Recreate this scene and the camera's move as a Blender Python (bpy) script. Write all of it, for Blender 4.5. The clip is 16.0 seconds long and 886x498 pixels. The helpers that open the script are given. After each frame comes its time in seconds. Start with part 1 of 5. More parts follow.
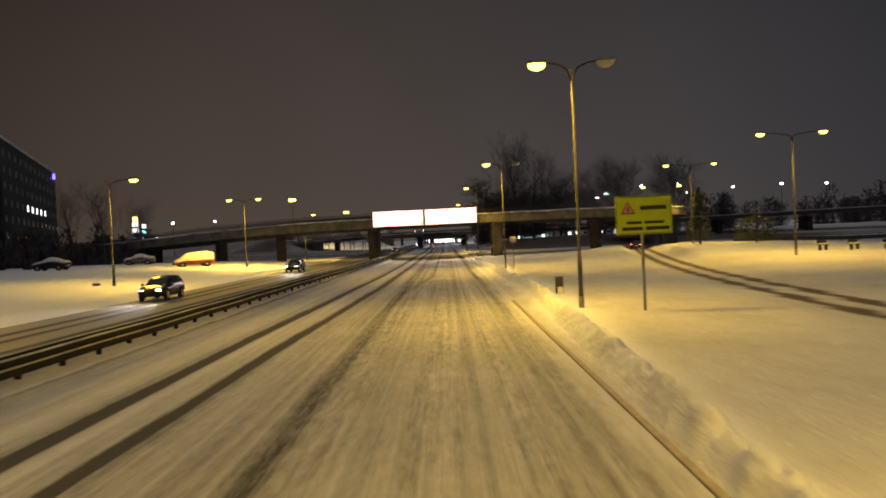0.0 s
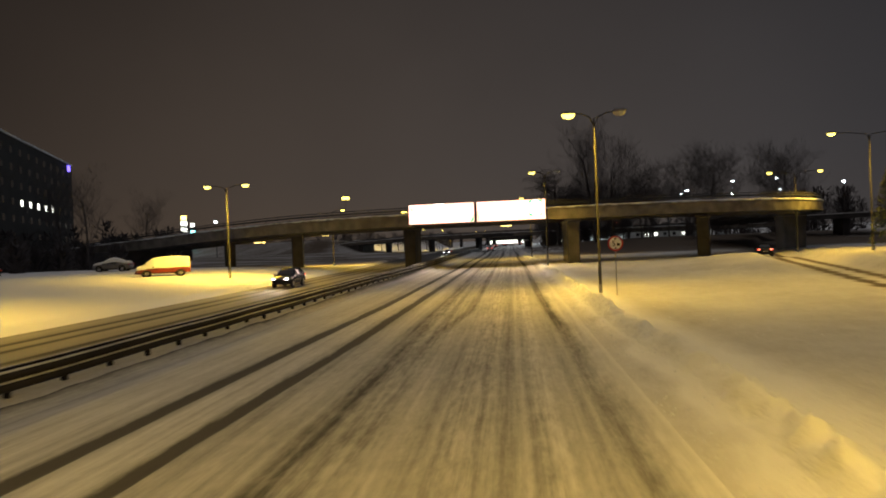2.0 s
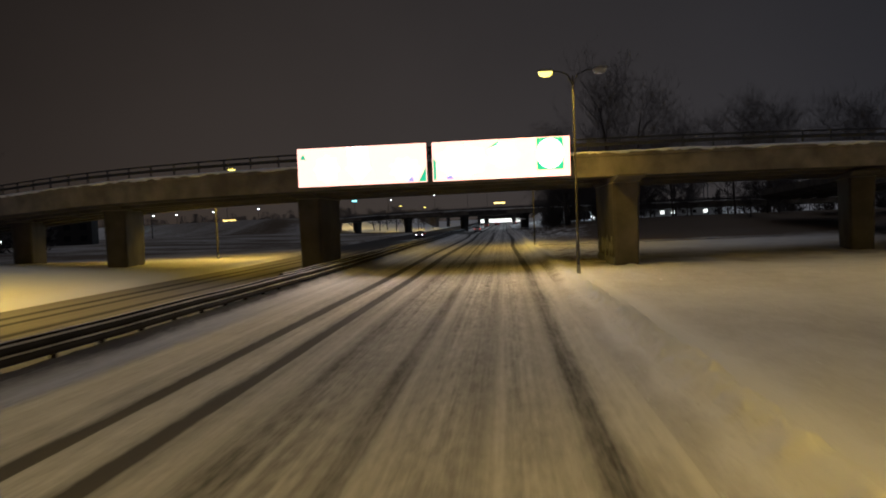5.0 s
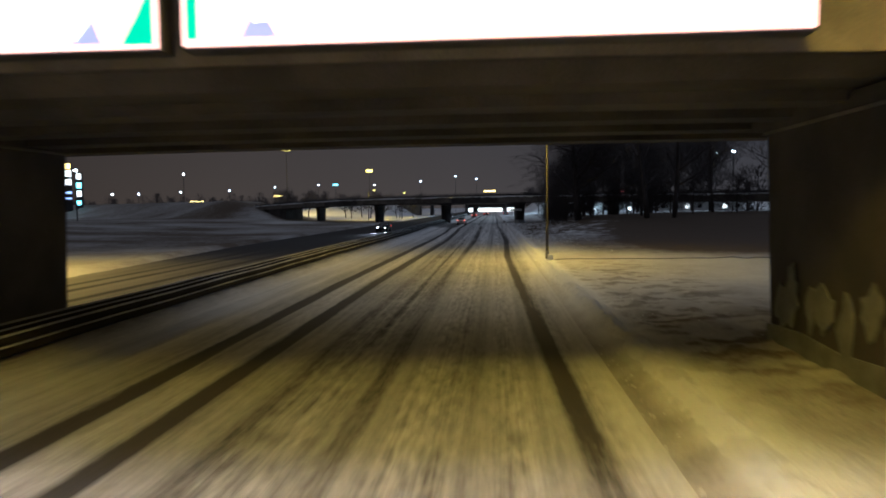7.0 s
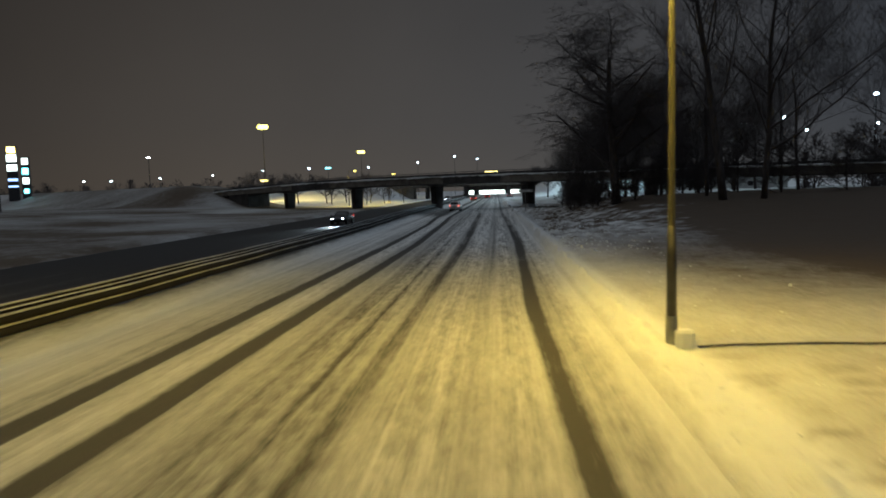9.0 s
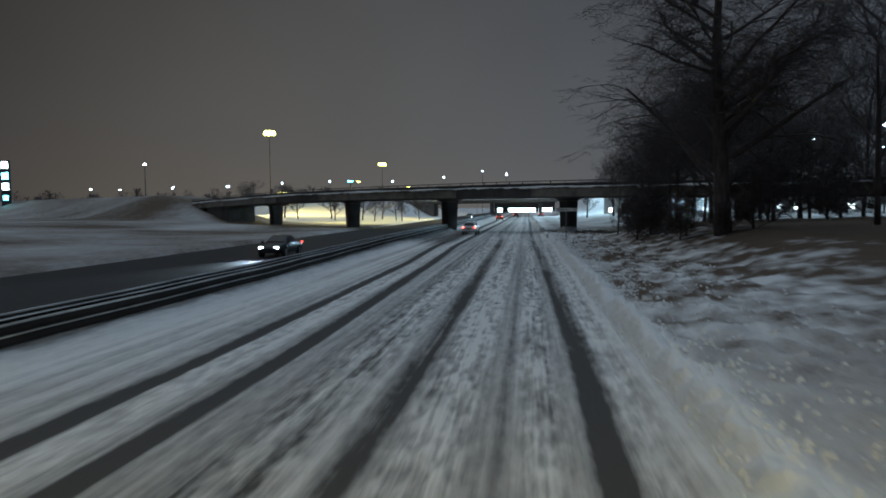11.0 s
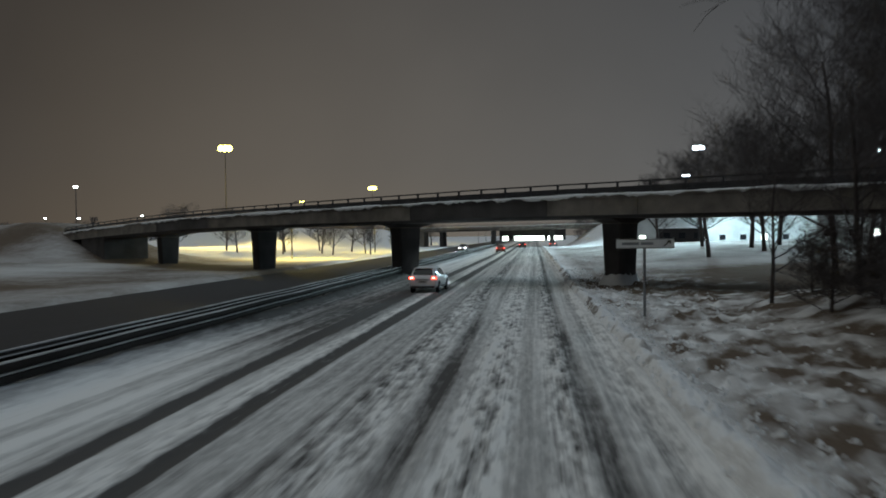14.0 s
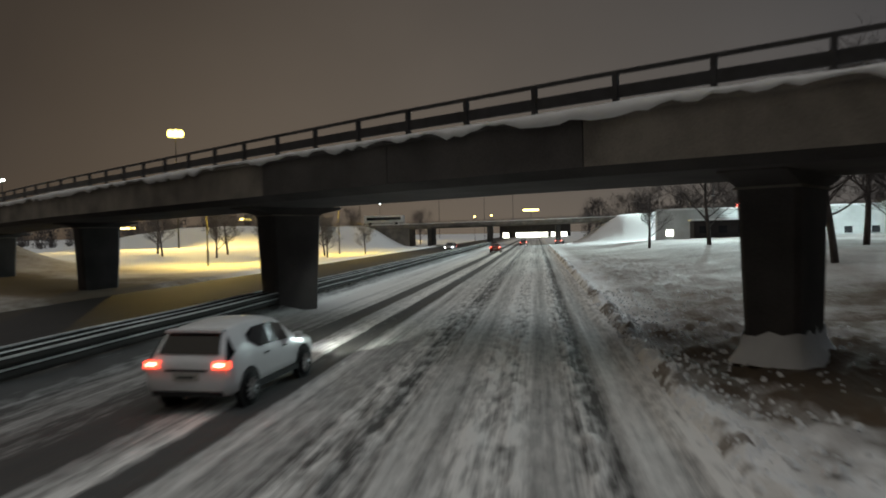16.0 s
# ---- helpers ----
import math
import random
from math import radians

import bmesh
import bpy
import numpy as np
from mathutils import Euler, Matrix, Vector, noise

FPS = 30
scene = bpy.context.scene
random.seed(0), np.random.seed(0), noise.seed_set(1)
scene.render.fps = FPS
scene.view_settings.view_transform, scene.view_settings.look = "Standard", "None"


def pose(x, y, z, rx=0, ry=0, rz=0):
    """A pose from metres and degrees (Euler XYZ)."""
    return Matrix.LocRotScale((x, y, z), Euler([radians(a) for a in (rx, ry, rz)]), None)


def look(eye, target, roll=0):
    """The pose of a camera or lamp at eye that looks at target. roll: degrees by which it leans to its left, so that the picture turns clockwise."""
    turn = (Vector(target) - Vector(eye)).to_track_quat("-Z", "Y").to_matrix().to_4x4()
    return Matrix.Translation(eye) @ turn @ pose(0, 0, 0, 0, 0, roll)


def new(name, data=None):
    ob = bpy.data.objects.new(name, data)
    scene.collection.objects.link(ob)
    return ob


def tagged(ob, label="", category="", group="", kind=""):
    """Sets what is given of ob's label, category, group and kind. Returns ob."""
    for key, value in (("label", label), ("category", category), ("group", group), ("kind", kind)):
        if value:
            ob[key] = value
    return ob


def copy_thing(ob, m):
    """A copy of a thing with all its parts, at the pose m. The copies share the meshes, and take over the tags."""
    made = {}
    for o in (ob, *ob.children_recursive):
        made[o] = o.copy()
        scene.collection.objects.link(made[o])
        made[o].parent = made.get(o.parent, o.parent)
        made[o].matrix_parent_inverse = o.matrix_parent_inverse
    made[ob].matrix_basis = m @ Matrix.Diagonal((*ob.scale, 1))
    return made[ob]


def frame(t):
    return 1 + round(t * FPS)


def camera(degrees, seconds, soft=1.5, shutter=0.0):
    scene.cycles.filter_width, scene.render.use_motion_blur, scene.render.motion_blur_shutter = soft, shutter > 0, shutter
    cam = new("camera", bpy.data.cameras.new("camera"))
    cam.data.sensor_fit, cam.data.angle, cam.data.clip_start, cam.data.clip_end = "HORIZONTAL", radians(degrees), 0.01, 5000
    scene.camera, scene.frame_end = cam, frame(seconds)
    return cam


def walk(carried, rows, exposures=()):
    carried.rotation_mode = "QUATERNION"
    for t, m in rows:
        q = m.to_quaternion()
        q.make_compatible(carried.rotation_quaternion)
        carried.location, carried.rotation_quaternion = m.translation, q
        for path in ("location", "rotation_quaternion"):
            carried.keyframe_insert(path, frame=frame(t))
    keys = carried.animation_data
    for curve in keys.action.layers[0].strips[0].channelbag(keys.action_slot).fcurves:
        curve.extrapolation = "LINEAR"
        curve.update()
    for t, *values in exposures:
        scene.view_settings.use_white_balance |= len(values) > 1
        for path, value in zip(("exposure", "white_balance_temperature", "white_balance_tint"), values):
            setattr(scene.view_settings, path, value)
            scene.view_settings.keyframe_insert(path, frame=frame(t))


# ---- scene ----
cam = camera(67.0, 16.0, soft=1.8, shutter=0.4)
PATH = [
    (0, (-0.373, -0.173, 3.41), (-0.386, 1.826, 3.379), -2.7),
    (0.5, (-0.259, 6.591, 3.389), (-0.347, 8.588, 3.341), -1.5),
    (1, (-0.058, 13.124, 3.47), (-0.253, 15.115, 3.465), -1.7),
    (1.5, (0.12, 19.941, 3.517), (-0.088, 21.93, 3.537), -2.0),
    (2, (0.26, 26.632, 3.455), (0.058, 28.622, 3.435), -2.4),
    (2.5, (0.329, 33.624, 3.416), (0.133, 35.614, 3.384), -2.7),
    (3, (0.419, 40.679, 3.381), (0.22, 42.669, 3.366), -3.0),
    (3.5, (0.462, 48.087, 3.379), (0.233, 50.074, 3.37), -2.5),
    (4, (0.516, 54.647, 3.399), (0.301, 56.635, 3.327), -1.9),
    (4.5, (0.566, 61.474, 3.393), (0.374, 63.463, 3.314), -2.5),
    (7, (0.512, 101.717, 3.589), (0.358, 103.707, 3.466), -0.7),
    (7.5, (0.548, 109.578, 3.556), (0.361, 111.565, 3.437), -1.5),
    (8, (0.593, 117.145, 3.475), (0.394, 119.13, 3.332), -2.1),
    (8.5, (0.435, 124.468, 3.409), (0.255, 126.453, 3.24), -2.5),
    (9, (0.445, 131.506, 3.372), (0.282, 133.492, 3.199), -1.6),
    (11.5, (0.586, 165.892, 3.29), (0.33, 167.874, 3.209), -0.2),
    (12, (0.567, 172.641, 3.315), (0.395, 174.633, 3.272), -1.3),
    (12.5, (0.494, 179.338, 3.33), (0.236, 181.319, 3.243), -0.3),
    (13, (0.421, 186.087, 3.351), (0.115, 188.063, 3.312), -0.8),
    (13.5, (0.327, 193.087, 3.334), (0.047, 195.067, 3.325), -1.1),
    (14, (0.274, 200.309, 3.425), (0.003, 202.29, 3.387), -0.7),
    (14.5, (0.122, 207.539, 3.438), (-0.149, 209.52, 3.379), -1.1),
    (15, (0.052, 214.653, 3.365), (-0.222, 216.634, 3.355), -1.4),
    (15.5, (0.088, 221.501, 3.267), (-0.203, 223.479, 3.211), -0.6),
    (16, (0.052, 228.4, 3.24), (-0.226, 230.38, 3.195), -1.3),
]
EXPOSURES = [(0.0, 0.6, 6800, 10), (0.7, 0.45, 6900, 10), (2.5, 0.5, 6800, 8), (3.5, 0.2, 6350, 10), (4.5, 0.0, 6200, 10), (6.8, -0.3, 6000, 10), (7.0, 0.4, 5500, 8), (7.5, 1.65, 5000, 3), (8.0, 1.15, 5450, 3), (8.5, 0.85, 5850, 0), (9.2, 0.75, 5700, -3), (10.0, 0.85, 5600, -4), (10.6, 1.1, 5500, -5), (11.3, 1.6, 5200, -6), (12.5, 1.68, 5300, -8), (13.8, 1.62, 5900, -6), (15.0, 1.48, 6700, 0), (16.0, 1.5, 7000, 1)]
walk(cam, [(t, look(eye, target, roll)) for t, eye, target, roll in PATH], EXPOSURES)

# ---- night sky: town glow, and an unseen zenith brightened to light the ground ----
world = bpy.data.worlds.new("night_sky")
scene.world = world
world.use_nodes = True
wn, wl = world.node_tree.nodes, world.node_tree.links
wn.clear()
w_out = wn.new("ShaderNodeOutputWorld")
w_bg = wn.new("ShaderNodeBackground")
w_tc = wn.new("ShaderNodeTexCoord")
w_sep = wn.new("ShaderNodeSeparateXYZ")
w_ramp = wn.new("ShaderNodeValToRGB")
w_noise = wn.new("ShaderNodeTexNoise")
w_noise.inputs["Scale"].default_value = 2.2
w_noise.inputs["Detail"].default_value = 4
w_mix = wn.new("ShaderNodeMixRGB")
w_mix.blend_type = "MULTIPLY"
w_mix.inputs[0].default_value = 0.35
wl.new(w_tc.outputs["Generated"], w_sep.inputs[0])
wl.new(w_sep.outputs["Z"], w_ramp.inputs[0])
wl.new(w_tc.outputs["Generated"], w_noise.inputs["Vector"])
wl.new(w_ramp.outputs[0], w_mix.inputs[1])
wl.new(w_noise.outputs[0], w_mix.inputs[2])
# the town ahead glows more than the open country beside it
w_side = wn.new("ShaderNodeValToRGB")
w_side.color_ramp.elements[0].position, w_side.color_ramp.elements[1].position = 0.74, 0.985
w_side.color_ramp.elements[0].color, w_side.color_ramp.elements[1].color = (0.45, 0.46, 0.5, 1), (1.0, 1.0, 1.0, 1)
w_glow = wn.new("ShaderNodeMixRGB")
w_glow.blend_type = "MULTIPLY"
w_glow.inputs[0].default_value = 1.0
wl.new(w_sep.outputs["Y"], w_side.inputs[0])
wl.new(w_mix.outputs[0], w_glow.inputs[1])
wl.new(w_side.outputs[0], w_glow.inputs[2])
# sodium lamps tint the glow on one side, white floodlights on the other
w_span = wn.new("ShaderNodeMapRange")
w_span.inputs["From Min"].default_value, w_span.inputs["From Max"].default_value = -0.6, 0.6
w_tone = wn.new("ShaderNodeValToRGB")
w_tone.color_ramp.elements[0].color, w_tone.color_ramp.elements[1].color = (1.2, 1.02, 0.84, 1), (0.86, 0.96, 1.14, 1)
w_tint = wn.new("ShaderNodeMixRGB")
w_tint.blend_type = "MULTIPLY"
w_tint.inputs[0].default_value = 1.0
wl.new(w_sep.outputs["X"], w_span.inputs["Value"])
wl.new(w_span.outputs[0], w_tone.inputs[0])
wl.new(w_glow.outputs[0], w_tint.inputs[1])
wl.new(w_tone.outputs[0], w_tint.inputs[2])
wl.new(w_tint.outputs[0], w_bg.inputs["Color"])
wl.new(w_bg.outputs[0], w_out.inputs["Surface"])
# zenith far brighter than the visible sky, added to lift snow and road
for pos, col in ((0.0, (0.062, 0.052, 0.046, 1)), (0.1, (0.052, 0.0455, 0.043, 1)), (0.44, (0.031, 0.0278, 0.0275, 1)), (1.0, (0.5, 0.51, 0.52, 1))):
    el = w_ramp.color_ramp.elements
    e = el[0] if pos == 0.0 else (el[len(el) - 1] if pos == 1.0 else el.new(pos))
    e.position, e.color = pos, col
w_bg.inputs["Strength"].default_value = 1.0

SODIUM = (1.0, 0.63, 0.07)
COOL = (0.72, 0.9, 1.0)


def spot(name, place, watts, colour, angle=150, aim=None, size=0.5):
    d = bpy.data.lights.new(name, "SPOT")
    d.energy, d.color, d.spot_size, d.spot_blend, d.shadow_soft_size = watts, colour, radians(angle), 0.6, size
    ob = new(name, d)
    ob.matrix_world = look(place, aim or (place[0], place[1], place[2] - 1))
    return tagged(ob, kind="structure")


# ---- materials ----
def material(name, base, rough=0.6, metal=0.0, var=0.25, scale=3.0, fine=40.0, bump=0.15, emit=None, power=0.0, tint=None, stretch=(1, 1, 1), dist=0.02, per_object=0.0):
    m = bpy.data.materials.new(name)
    m.use_nodes = True
    nt = m.node_tree
    n, l = nt.nodes, nt.links
    bsdf = n["Principled BSDF"]
    bsdf.inputs["Roughness"].default_value, bsdf.inputs["Metallic"].default_value = rough, metal
    tc, mp = n.new("ShaderNodeTexCoord"), n.new("ShaderNodeMapping")
    mp.inputs["Scale"].default_value = stretch
    l.new(tc.outputs["Object"], mp.inputs[0])
    big, small = n.new("ShaderNodeTexNoise"), n.new("ShaderNodeTexNoise")
    big.inputs["Scale"].default_value, small.inputs["Scale"].default_value = scale, fine
    big.inputs["Detail"].default_value, small.inputs["Detail"].default_value = 6, 5
    l.new(mp.outputs[0], big.inputs["Vector"]), l.new(mp.outputs[0], small.inputs["Vector"])
    ramp = n.new("ShaderNodeValToRGB")
    dark = tint or tuple(c * (1 - var) for c in base)
    ramp.color_ramp.elements[0].position, ramp.color_ramp.elements[1].position = 0.35, 0.68
    ramp.color_ramp.elements[0].color, ramp.color_ramp.elements[1].color = (*dark, 1), (*base, 1)
    mixf = n.new("ShaderNodeMath")
    mixf.operation = "MULTIPLY_ADD"
    l.new(small.outputs[0], mixf.inputs[0])
    mixf.inputs[1].default_value = 0.3
    l.new(big.outputs[0], mixf.inputs[2])
    sub = n.new("ShaderNodeMath")
    sub.operation = "SUBTRACT"
    l.new(mixf.outputs[0], sub.inputs[0])
    sub.inputs[1].default_value = 0.15
    l.new(sub.outputs[0], ramp.inputs[0])
    l.new(ramp.outputs[0], bsdf.inputs["Base Color"])
    if bump:
        b = n.new("ShaderNodeBump")
        b.inputs["Strength"].default_value, b.inputs["Distance"].default_value = bump, dist
        l.new(small.outputs[0], b.inputs["Height"])
        l.new(b.outputs[0], bsdf.inputs["Normal"])
    if emit:
        bsdf.inputs["Emission Color"].default_value = (*emit, 1)
        bsdf.inputs["Emission Strength"].default_value = power
    return m


def surface_by_wear_shade(name, clean, worn, rough_clean, rough_worn, fine=3.2, stretch=(1, 0.025, 1), bump=0.5, dist=0.03):
    """Packed snow that gives way to the road under it, by a mesh attribute of wear and painted shade."""
    m = bpy.data.materials.new(name)
    m.use_nodes = True
    n, l = m.node_tree.nodes, m.node_tree.links
    bsdf = n["Principled BSDF"]
    bsdf.inputs["Specular IOR Level"].default_value = 0.25
    tc, mp = n.new("ShaderNodeTexCoord"), n.new("ShaderNodeMapping")
    mp.inputs["Scale"].default_value = stretch
    l.new(tc.outputs["Object"], mp.inputs[0])
    streak, grain, blot = n.new("ShaderNodeTexNoise"), n.new("ShaderNodeTexNoise"), n.new("ShaderNodeTexNoise")
    streak.inputs["Scale"].default_value, grain.inputs["Scale"].default_value, blot.inputs["Scale"].default_value = fine, 16.0, 0.35
    for q in (streak, grain, blot):
        q.inputs["Detail"].default_value = 6
    l.new(mp.outputs[0], streak.inputs["Vector"])
    l.new(tc.outputs["Object"], grain.inputs["Vector"]), l.new(tc.outputs["Object"], blot.inputs["Vector"])
    att = n.new("ShaderNodeAttribute")
    att.attribute_name = "wear"

    def op(kind, a, b, c=None):
        q = n.new("ShaderNodeMath")
        q.operation = kind
        for i, v in enumerate((a, b, c)):
            if v is None:
                continue
            if isinstance(v, (int, float)):
                q.inputs[i].default_value = v
            else:
                l.new(v, q.inputs[i])
        return q.outputs[0]

    broken = op("MULTIPLY_ADD", op("SUBTRACT", streak.outputs[0], 0.5), 0.3, 0.0)
    broken = op("MULTIPLY_ADD", op("SUBTRACT", grain.outputs[0], 0.5), 0.35, broken)
    chunk, thin = n.new("ShaderNodeTexNoise"), n.new("ShaderNodeTexNoise")
    chunk.inputs["Scale"].default_value, thin.inputs["Scale"].default_value = 6.5, 13.0
    chunk.inputs["Detail"].default_value, thin.inputs["Detail"].default_value = 8, 4
    mp2 = n.new("ShaderNodeMapping")
    mp2.inputs["Scale"].default_value = (1, 0.24, 1)
    l.new(tc.outputs["Object"], mp2.inputs[0])
    l.new(mp2.outputs[0], chunk.inputs["Vector"]), l.new(mp.outputs[0], thin.inputs["Vector"])
    crust = n.new("ShaderNodeAttribute")
    crust.attribute_name = "crust"
    lumps = n.new("ShaderNodeMapRange")
    lumps.inputs["From Min"].default_value, lumps.inputs["From Max"].default_value = 0.4, 0.6
    l.new(chunk.outputs[0], lumps.inputs["Value"])
    broken = op("MULTIPLY_ADD", op("SUBTRACT", chunk.outputs[0], 0.5), 0.22, broken)
    broken = op("MULTIPLY_ADD", op("MULTIPLY", op("SUBTRACT", lumps.outputs[0], 0.55), crust.outputs["Fac"]), 0.24, broken)
    broken = op("MULTIPLY_ADD", op("SUBTRACT", thin.outputs[0], 0.5), 0.18, broken)
    broken = op("MULTIPLY_ADD", op("MULTIPLY", op("SUBTRACT", thin.outputs[0], 0.5), crust.outputs["Fac"]), 0.75, broken)
    broken = op("MULTIPLY_ADD", op("SUBTRACT", blot.outputs[0], 0.5), 0.22, broken)
    # clean snow stays even; worn stretches break up
    keep = op("MINIMUM", op("MULTIPLY_ADD", att.outputs["Fac"], 1.1, op("ADD", 0.2, crust.outputs["Fac"])), 1.0)
    broken = op("MULTIPLY_ADD", broken, keep, att.outputs["Fac"])
    ramp = n.new("ShaderNodeValToRGB")
    e = ramp.color_ramp.elements
    e[0].position, e[1].position = 0.1, 0.85
    e[0].color, e[1].color = (*clean, 1), (*worn, 1)
    mid = e.new(0.45)
    mid.color = (*[0.5 * a + 0.5 * b for a, b in zip(clean, worn)], 1)
    l.new(broken, ramp.inputs[0])
    l.new(ramp.outputs[0], bsdf.inputs["Base Color"])
    rr = n.new("ShaderNodeMapRange")
    rr.inputs["To Min"].default_value, rr.inputs["To Max"].default_value = rough_clean, rough_worn
    l.new(broken, rr.inputs["Value"])
    l.new(rr.outputs[0], bsdf.inputs["Roughness"])
    bp = n.new("ShaderNodeBump")
    bp.inputs["Strength"].default_value, bp.inputs["Distance"].default_value = bump, dist
    l.new(op("MULTIPLY_ADD", grain.outputs[0], 0.5, op("ADD", streak.outputs[0], op("MULTIPLY", chunk.outputs[0], 1.4))), bp.inputs["Height"])
    l.new(bp.outputs[0], bsdf.inputs["Normal"])
    return m


M_ROAD = surface_by_wear_shade("packed_snow_road", (0.8, 0.785, 0.76), (0.078, 0.074, 0.071), 0.8, 0.85)
M_WET = surface_by_wear_shade("wet_slushy_road", (0.3, 0.285, 0.27), (0.026, 0.023, 0.024), 0.75, 0.7)
M_SNOW = surface_by_wear_shade("snow_ground", (0.8, 0.795, 0.79), (0.12, 0.09, 0.065), 0.7, 0.9, fine=1.6, stretch=(1, 0.6, 1), bump=0.6, dist=0.06)
M_SNOWCAP = material("fresh_snow", (0.82, 0.83, 0.84), 0.65, var=0.1, scale=1.2, fine=14, bump=0.3, dist=0.04)
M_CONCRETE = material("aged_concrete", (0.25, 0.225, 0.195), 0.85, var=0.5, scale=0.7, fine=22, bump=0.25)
# darker copy of the concrete: shade of soffits and piers is in its colour
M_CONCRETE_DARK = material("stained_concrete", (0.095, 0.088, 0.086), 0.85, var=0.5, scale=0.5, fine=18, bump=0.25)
M_KERB = material("kerb_concrete", (0.48, 0.42, 0.3), 0.85, var=0.3, scale=2, fine=25, bump=0.2)
M_STEEL = material("galvanised_steel", (0.34, 0.35, 0.36), 0.5, 0.7, var=0.35, scale=2.5, fine=60, bump=0.05)
M_STEEL_DARK = material("dark_painted_steel", (0.06, 0.06, 0.065), 0.5, 0.3, var=0.4, scale=3, fine=50, bump=0.08)
M_RAIL = material("dirty_guardrail_steel", (0.034, 0.03, 0.027), 0.85, 0.0, var=0.5, scale=1.5, fine=30, bump=0.1, stretch=(1, 0.3, 1))
M_OLDSNOW = material("old_grey_snow", (0.6, 0.59, 0.57), 0.8, var=0.5, scale=1.5, fine=14, bump=0.3, stretch=(1, 0.3, 1))
M_RAIL.node_tree.nodes["Principled BSDF"].inputs["Specular IOR Level"].default_value = 0.15
M_GRAFFITI = material("faded_wall_paint", (0.26, 0.27, 0.25), 0.8, var=0.35, scale=2, fine=20, bump=0.05)
M_POLE = material("weathered_pole", (0.045, 0.043, 0.04), 0.95, 0.0, var=0.4, scale=2, fine=35, bump=0.12)
M_BARK = material("bark", (0.1, 0.085, 0.08), 0.9, var=0.5, scale=4, fine=30, bump=0.6, stretch=(1, 1, 0.25))
M_TWIG = material("twigs", (0.1, 0.085, 0.084), 0.9, var=0.4, scale=2, fine=12, bump=0)
M_LEAF = material("evergreen_needles", (0.06, 0.085, 0.04), 0.85, var=0.5, scale=3, fine=30, bump=0)
M_SODIUM = material("lit_sodium_bowl", (0.9, 0.8, 0.5), 0.4, bump=0, emit=(1.0, 0.8, 0.14), power=3.4)
M_UNLIT = material("unlit_glass_bowl", (0.55, 0.55, 0.52), 0.3, bump=0, var=0.1)
M_COOLLAMP = material("lit_white_lamp", (0.9, 0.95, 1.0), 0.4, bump=0, emit=(0.75, 0.9, 1.0), power=30)
M_WHITEPAINT = material("white_car_paint", (0.78, 0.79, 0.79), 0.25, 0.0, var=0.12, scale=1.5, fine=20, bump=0.02)
M_DARKPAINT = material("dark_car_paint", (0.025, 0.027, 0.032), 0.25, 0.2, var=0.3, scale=1.5, fine=20, bump=0.02)
M_REDPAINT = material("dull_red_car_paint", (0.3, 0.035, 0.02), 0.35, 0.0, var=0.3, scale=1.2, fine=18, bump=0.03)
M_GREYPAINT = material("grey_car_paint", (0.2, 0.2, 0.21), 0.3, 0.3, var=0.2, scale=1.5, fine=20, bump=0.02)
M_GLASS = material("dark_car_glass", (0.012, 0.012, 0.014), 0.06, 0.0, var=0.2, bump=0)

M_TYRE = material("tyre_rubber", (0.02, 0.02, 0.02), 0.85, var=0.4, scale=6, fine=40, bump=0.3)
for q in (M_TYRE,):
    q.node_tree.nodes["Principled BSDF"].inputs["Specular IOR Level"].default_value = 0.15
M_RIM = material("alloy_rim", (0.5, 0.5, 0.5), 0.3, 0.9, var=0.2, bump=0.02)
M_TRIM = material("black_plastic", (0.02, 0.02, 0.02), 0.9, var=0.3, bump=0.1)
M_TAIL = material("lit_tail_lamp", (0.6, 0.02, 0.02), 0.3, bump=0, emit=(1.0, 0.06, 0.03), power=1.6)
M_TAILHOT = material("lit_brake_bulb", (1.0, 0.4, 0.3), 0.3, bump=0, emit=(1.0, 0.35, 0.25), power=4)
M_HEAD = material("lit_headlamp", (1, 1, 1), 0.2, bump=0, emit=(0.92, 0.96, 1.0), power=40)
M_PLATE = material("number_plate", (0.45, 0.44, 0.4), 0.5, var=0.15, bump=0)
M_PLATEBAR = material("plate_characters", (0.04, 0.04, 0.04), 0.6, bump=0)
M_YELLOW = material("fluorescent_yellow_sign", (0.6, 0.74, 0.03), 0.5, var=0.12, scale=1.5, fine=20, bump=0.02)
M_BLACKINK = material("sign_black", (0.05, 0.045, 0.02), 0.6, bump=0)
M_PINK = material("faded_warning_pink", (0.62, 0.36, 0.4), 0.6, var=0.2, bump=0)
M_SIGNRED = material("sign_red", (0.5, 0.03, 0.02), 0.5, bump=0)
M_SIGNWHITE = material("sign_white", (0.75, 0.75, 0.73), 0.5, var=0.12, bump=0)
M_BRICKDARK = material("dark_facade", (0.035, 0.03, 0.03), 0.9, var=0.4, scale=0.3, fine=6, bump=0.1)
M_WHITEWALL = material("white_rendered_wall", (0.6, 0.62, 0.62), 0.8, var=0.25, scale=0.4, fine=9, bump=0.1)
M_WINDOWLIT = material("lit_window", (0.9, 0.9, 0.85), 0.4, bump=0, emit=(0.95, 0.98, 0.9), power=2.2)
M_WINDOWDARK = material("dark_window", (0.02, 0.02, 0.025), 0.1, bump=0)
M_BLUELIT = material("lit_blue_sign", (0.1, 0.1, 0.6), 0.4, bump=0, emit=(0.15, 0.1, 1.0), power=3)
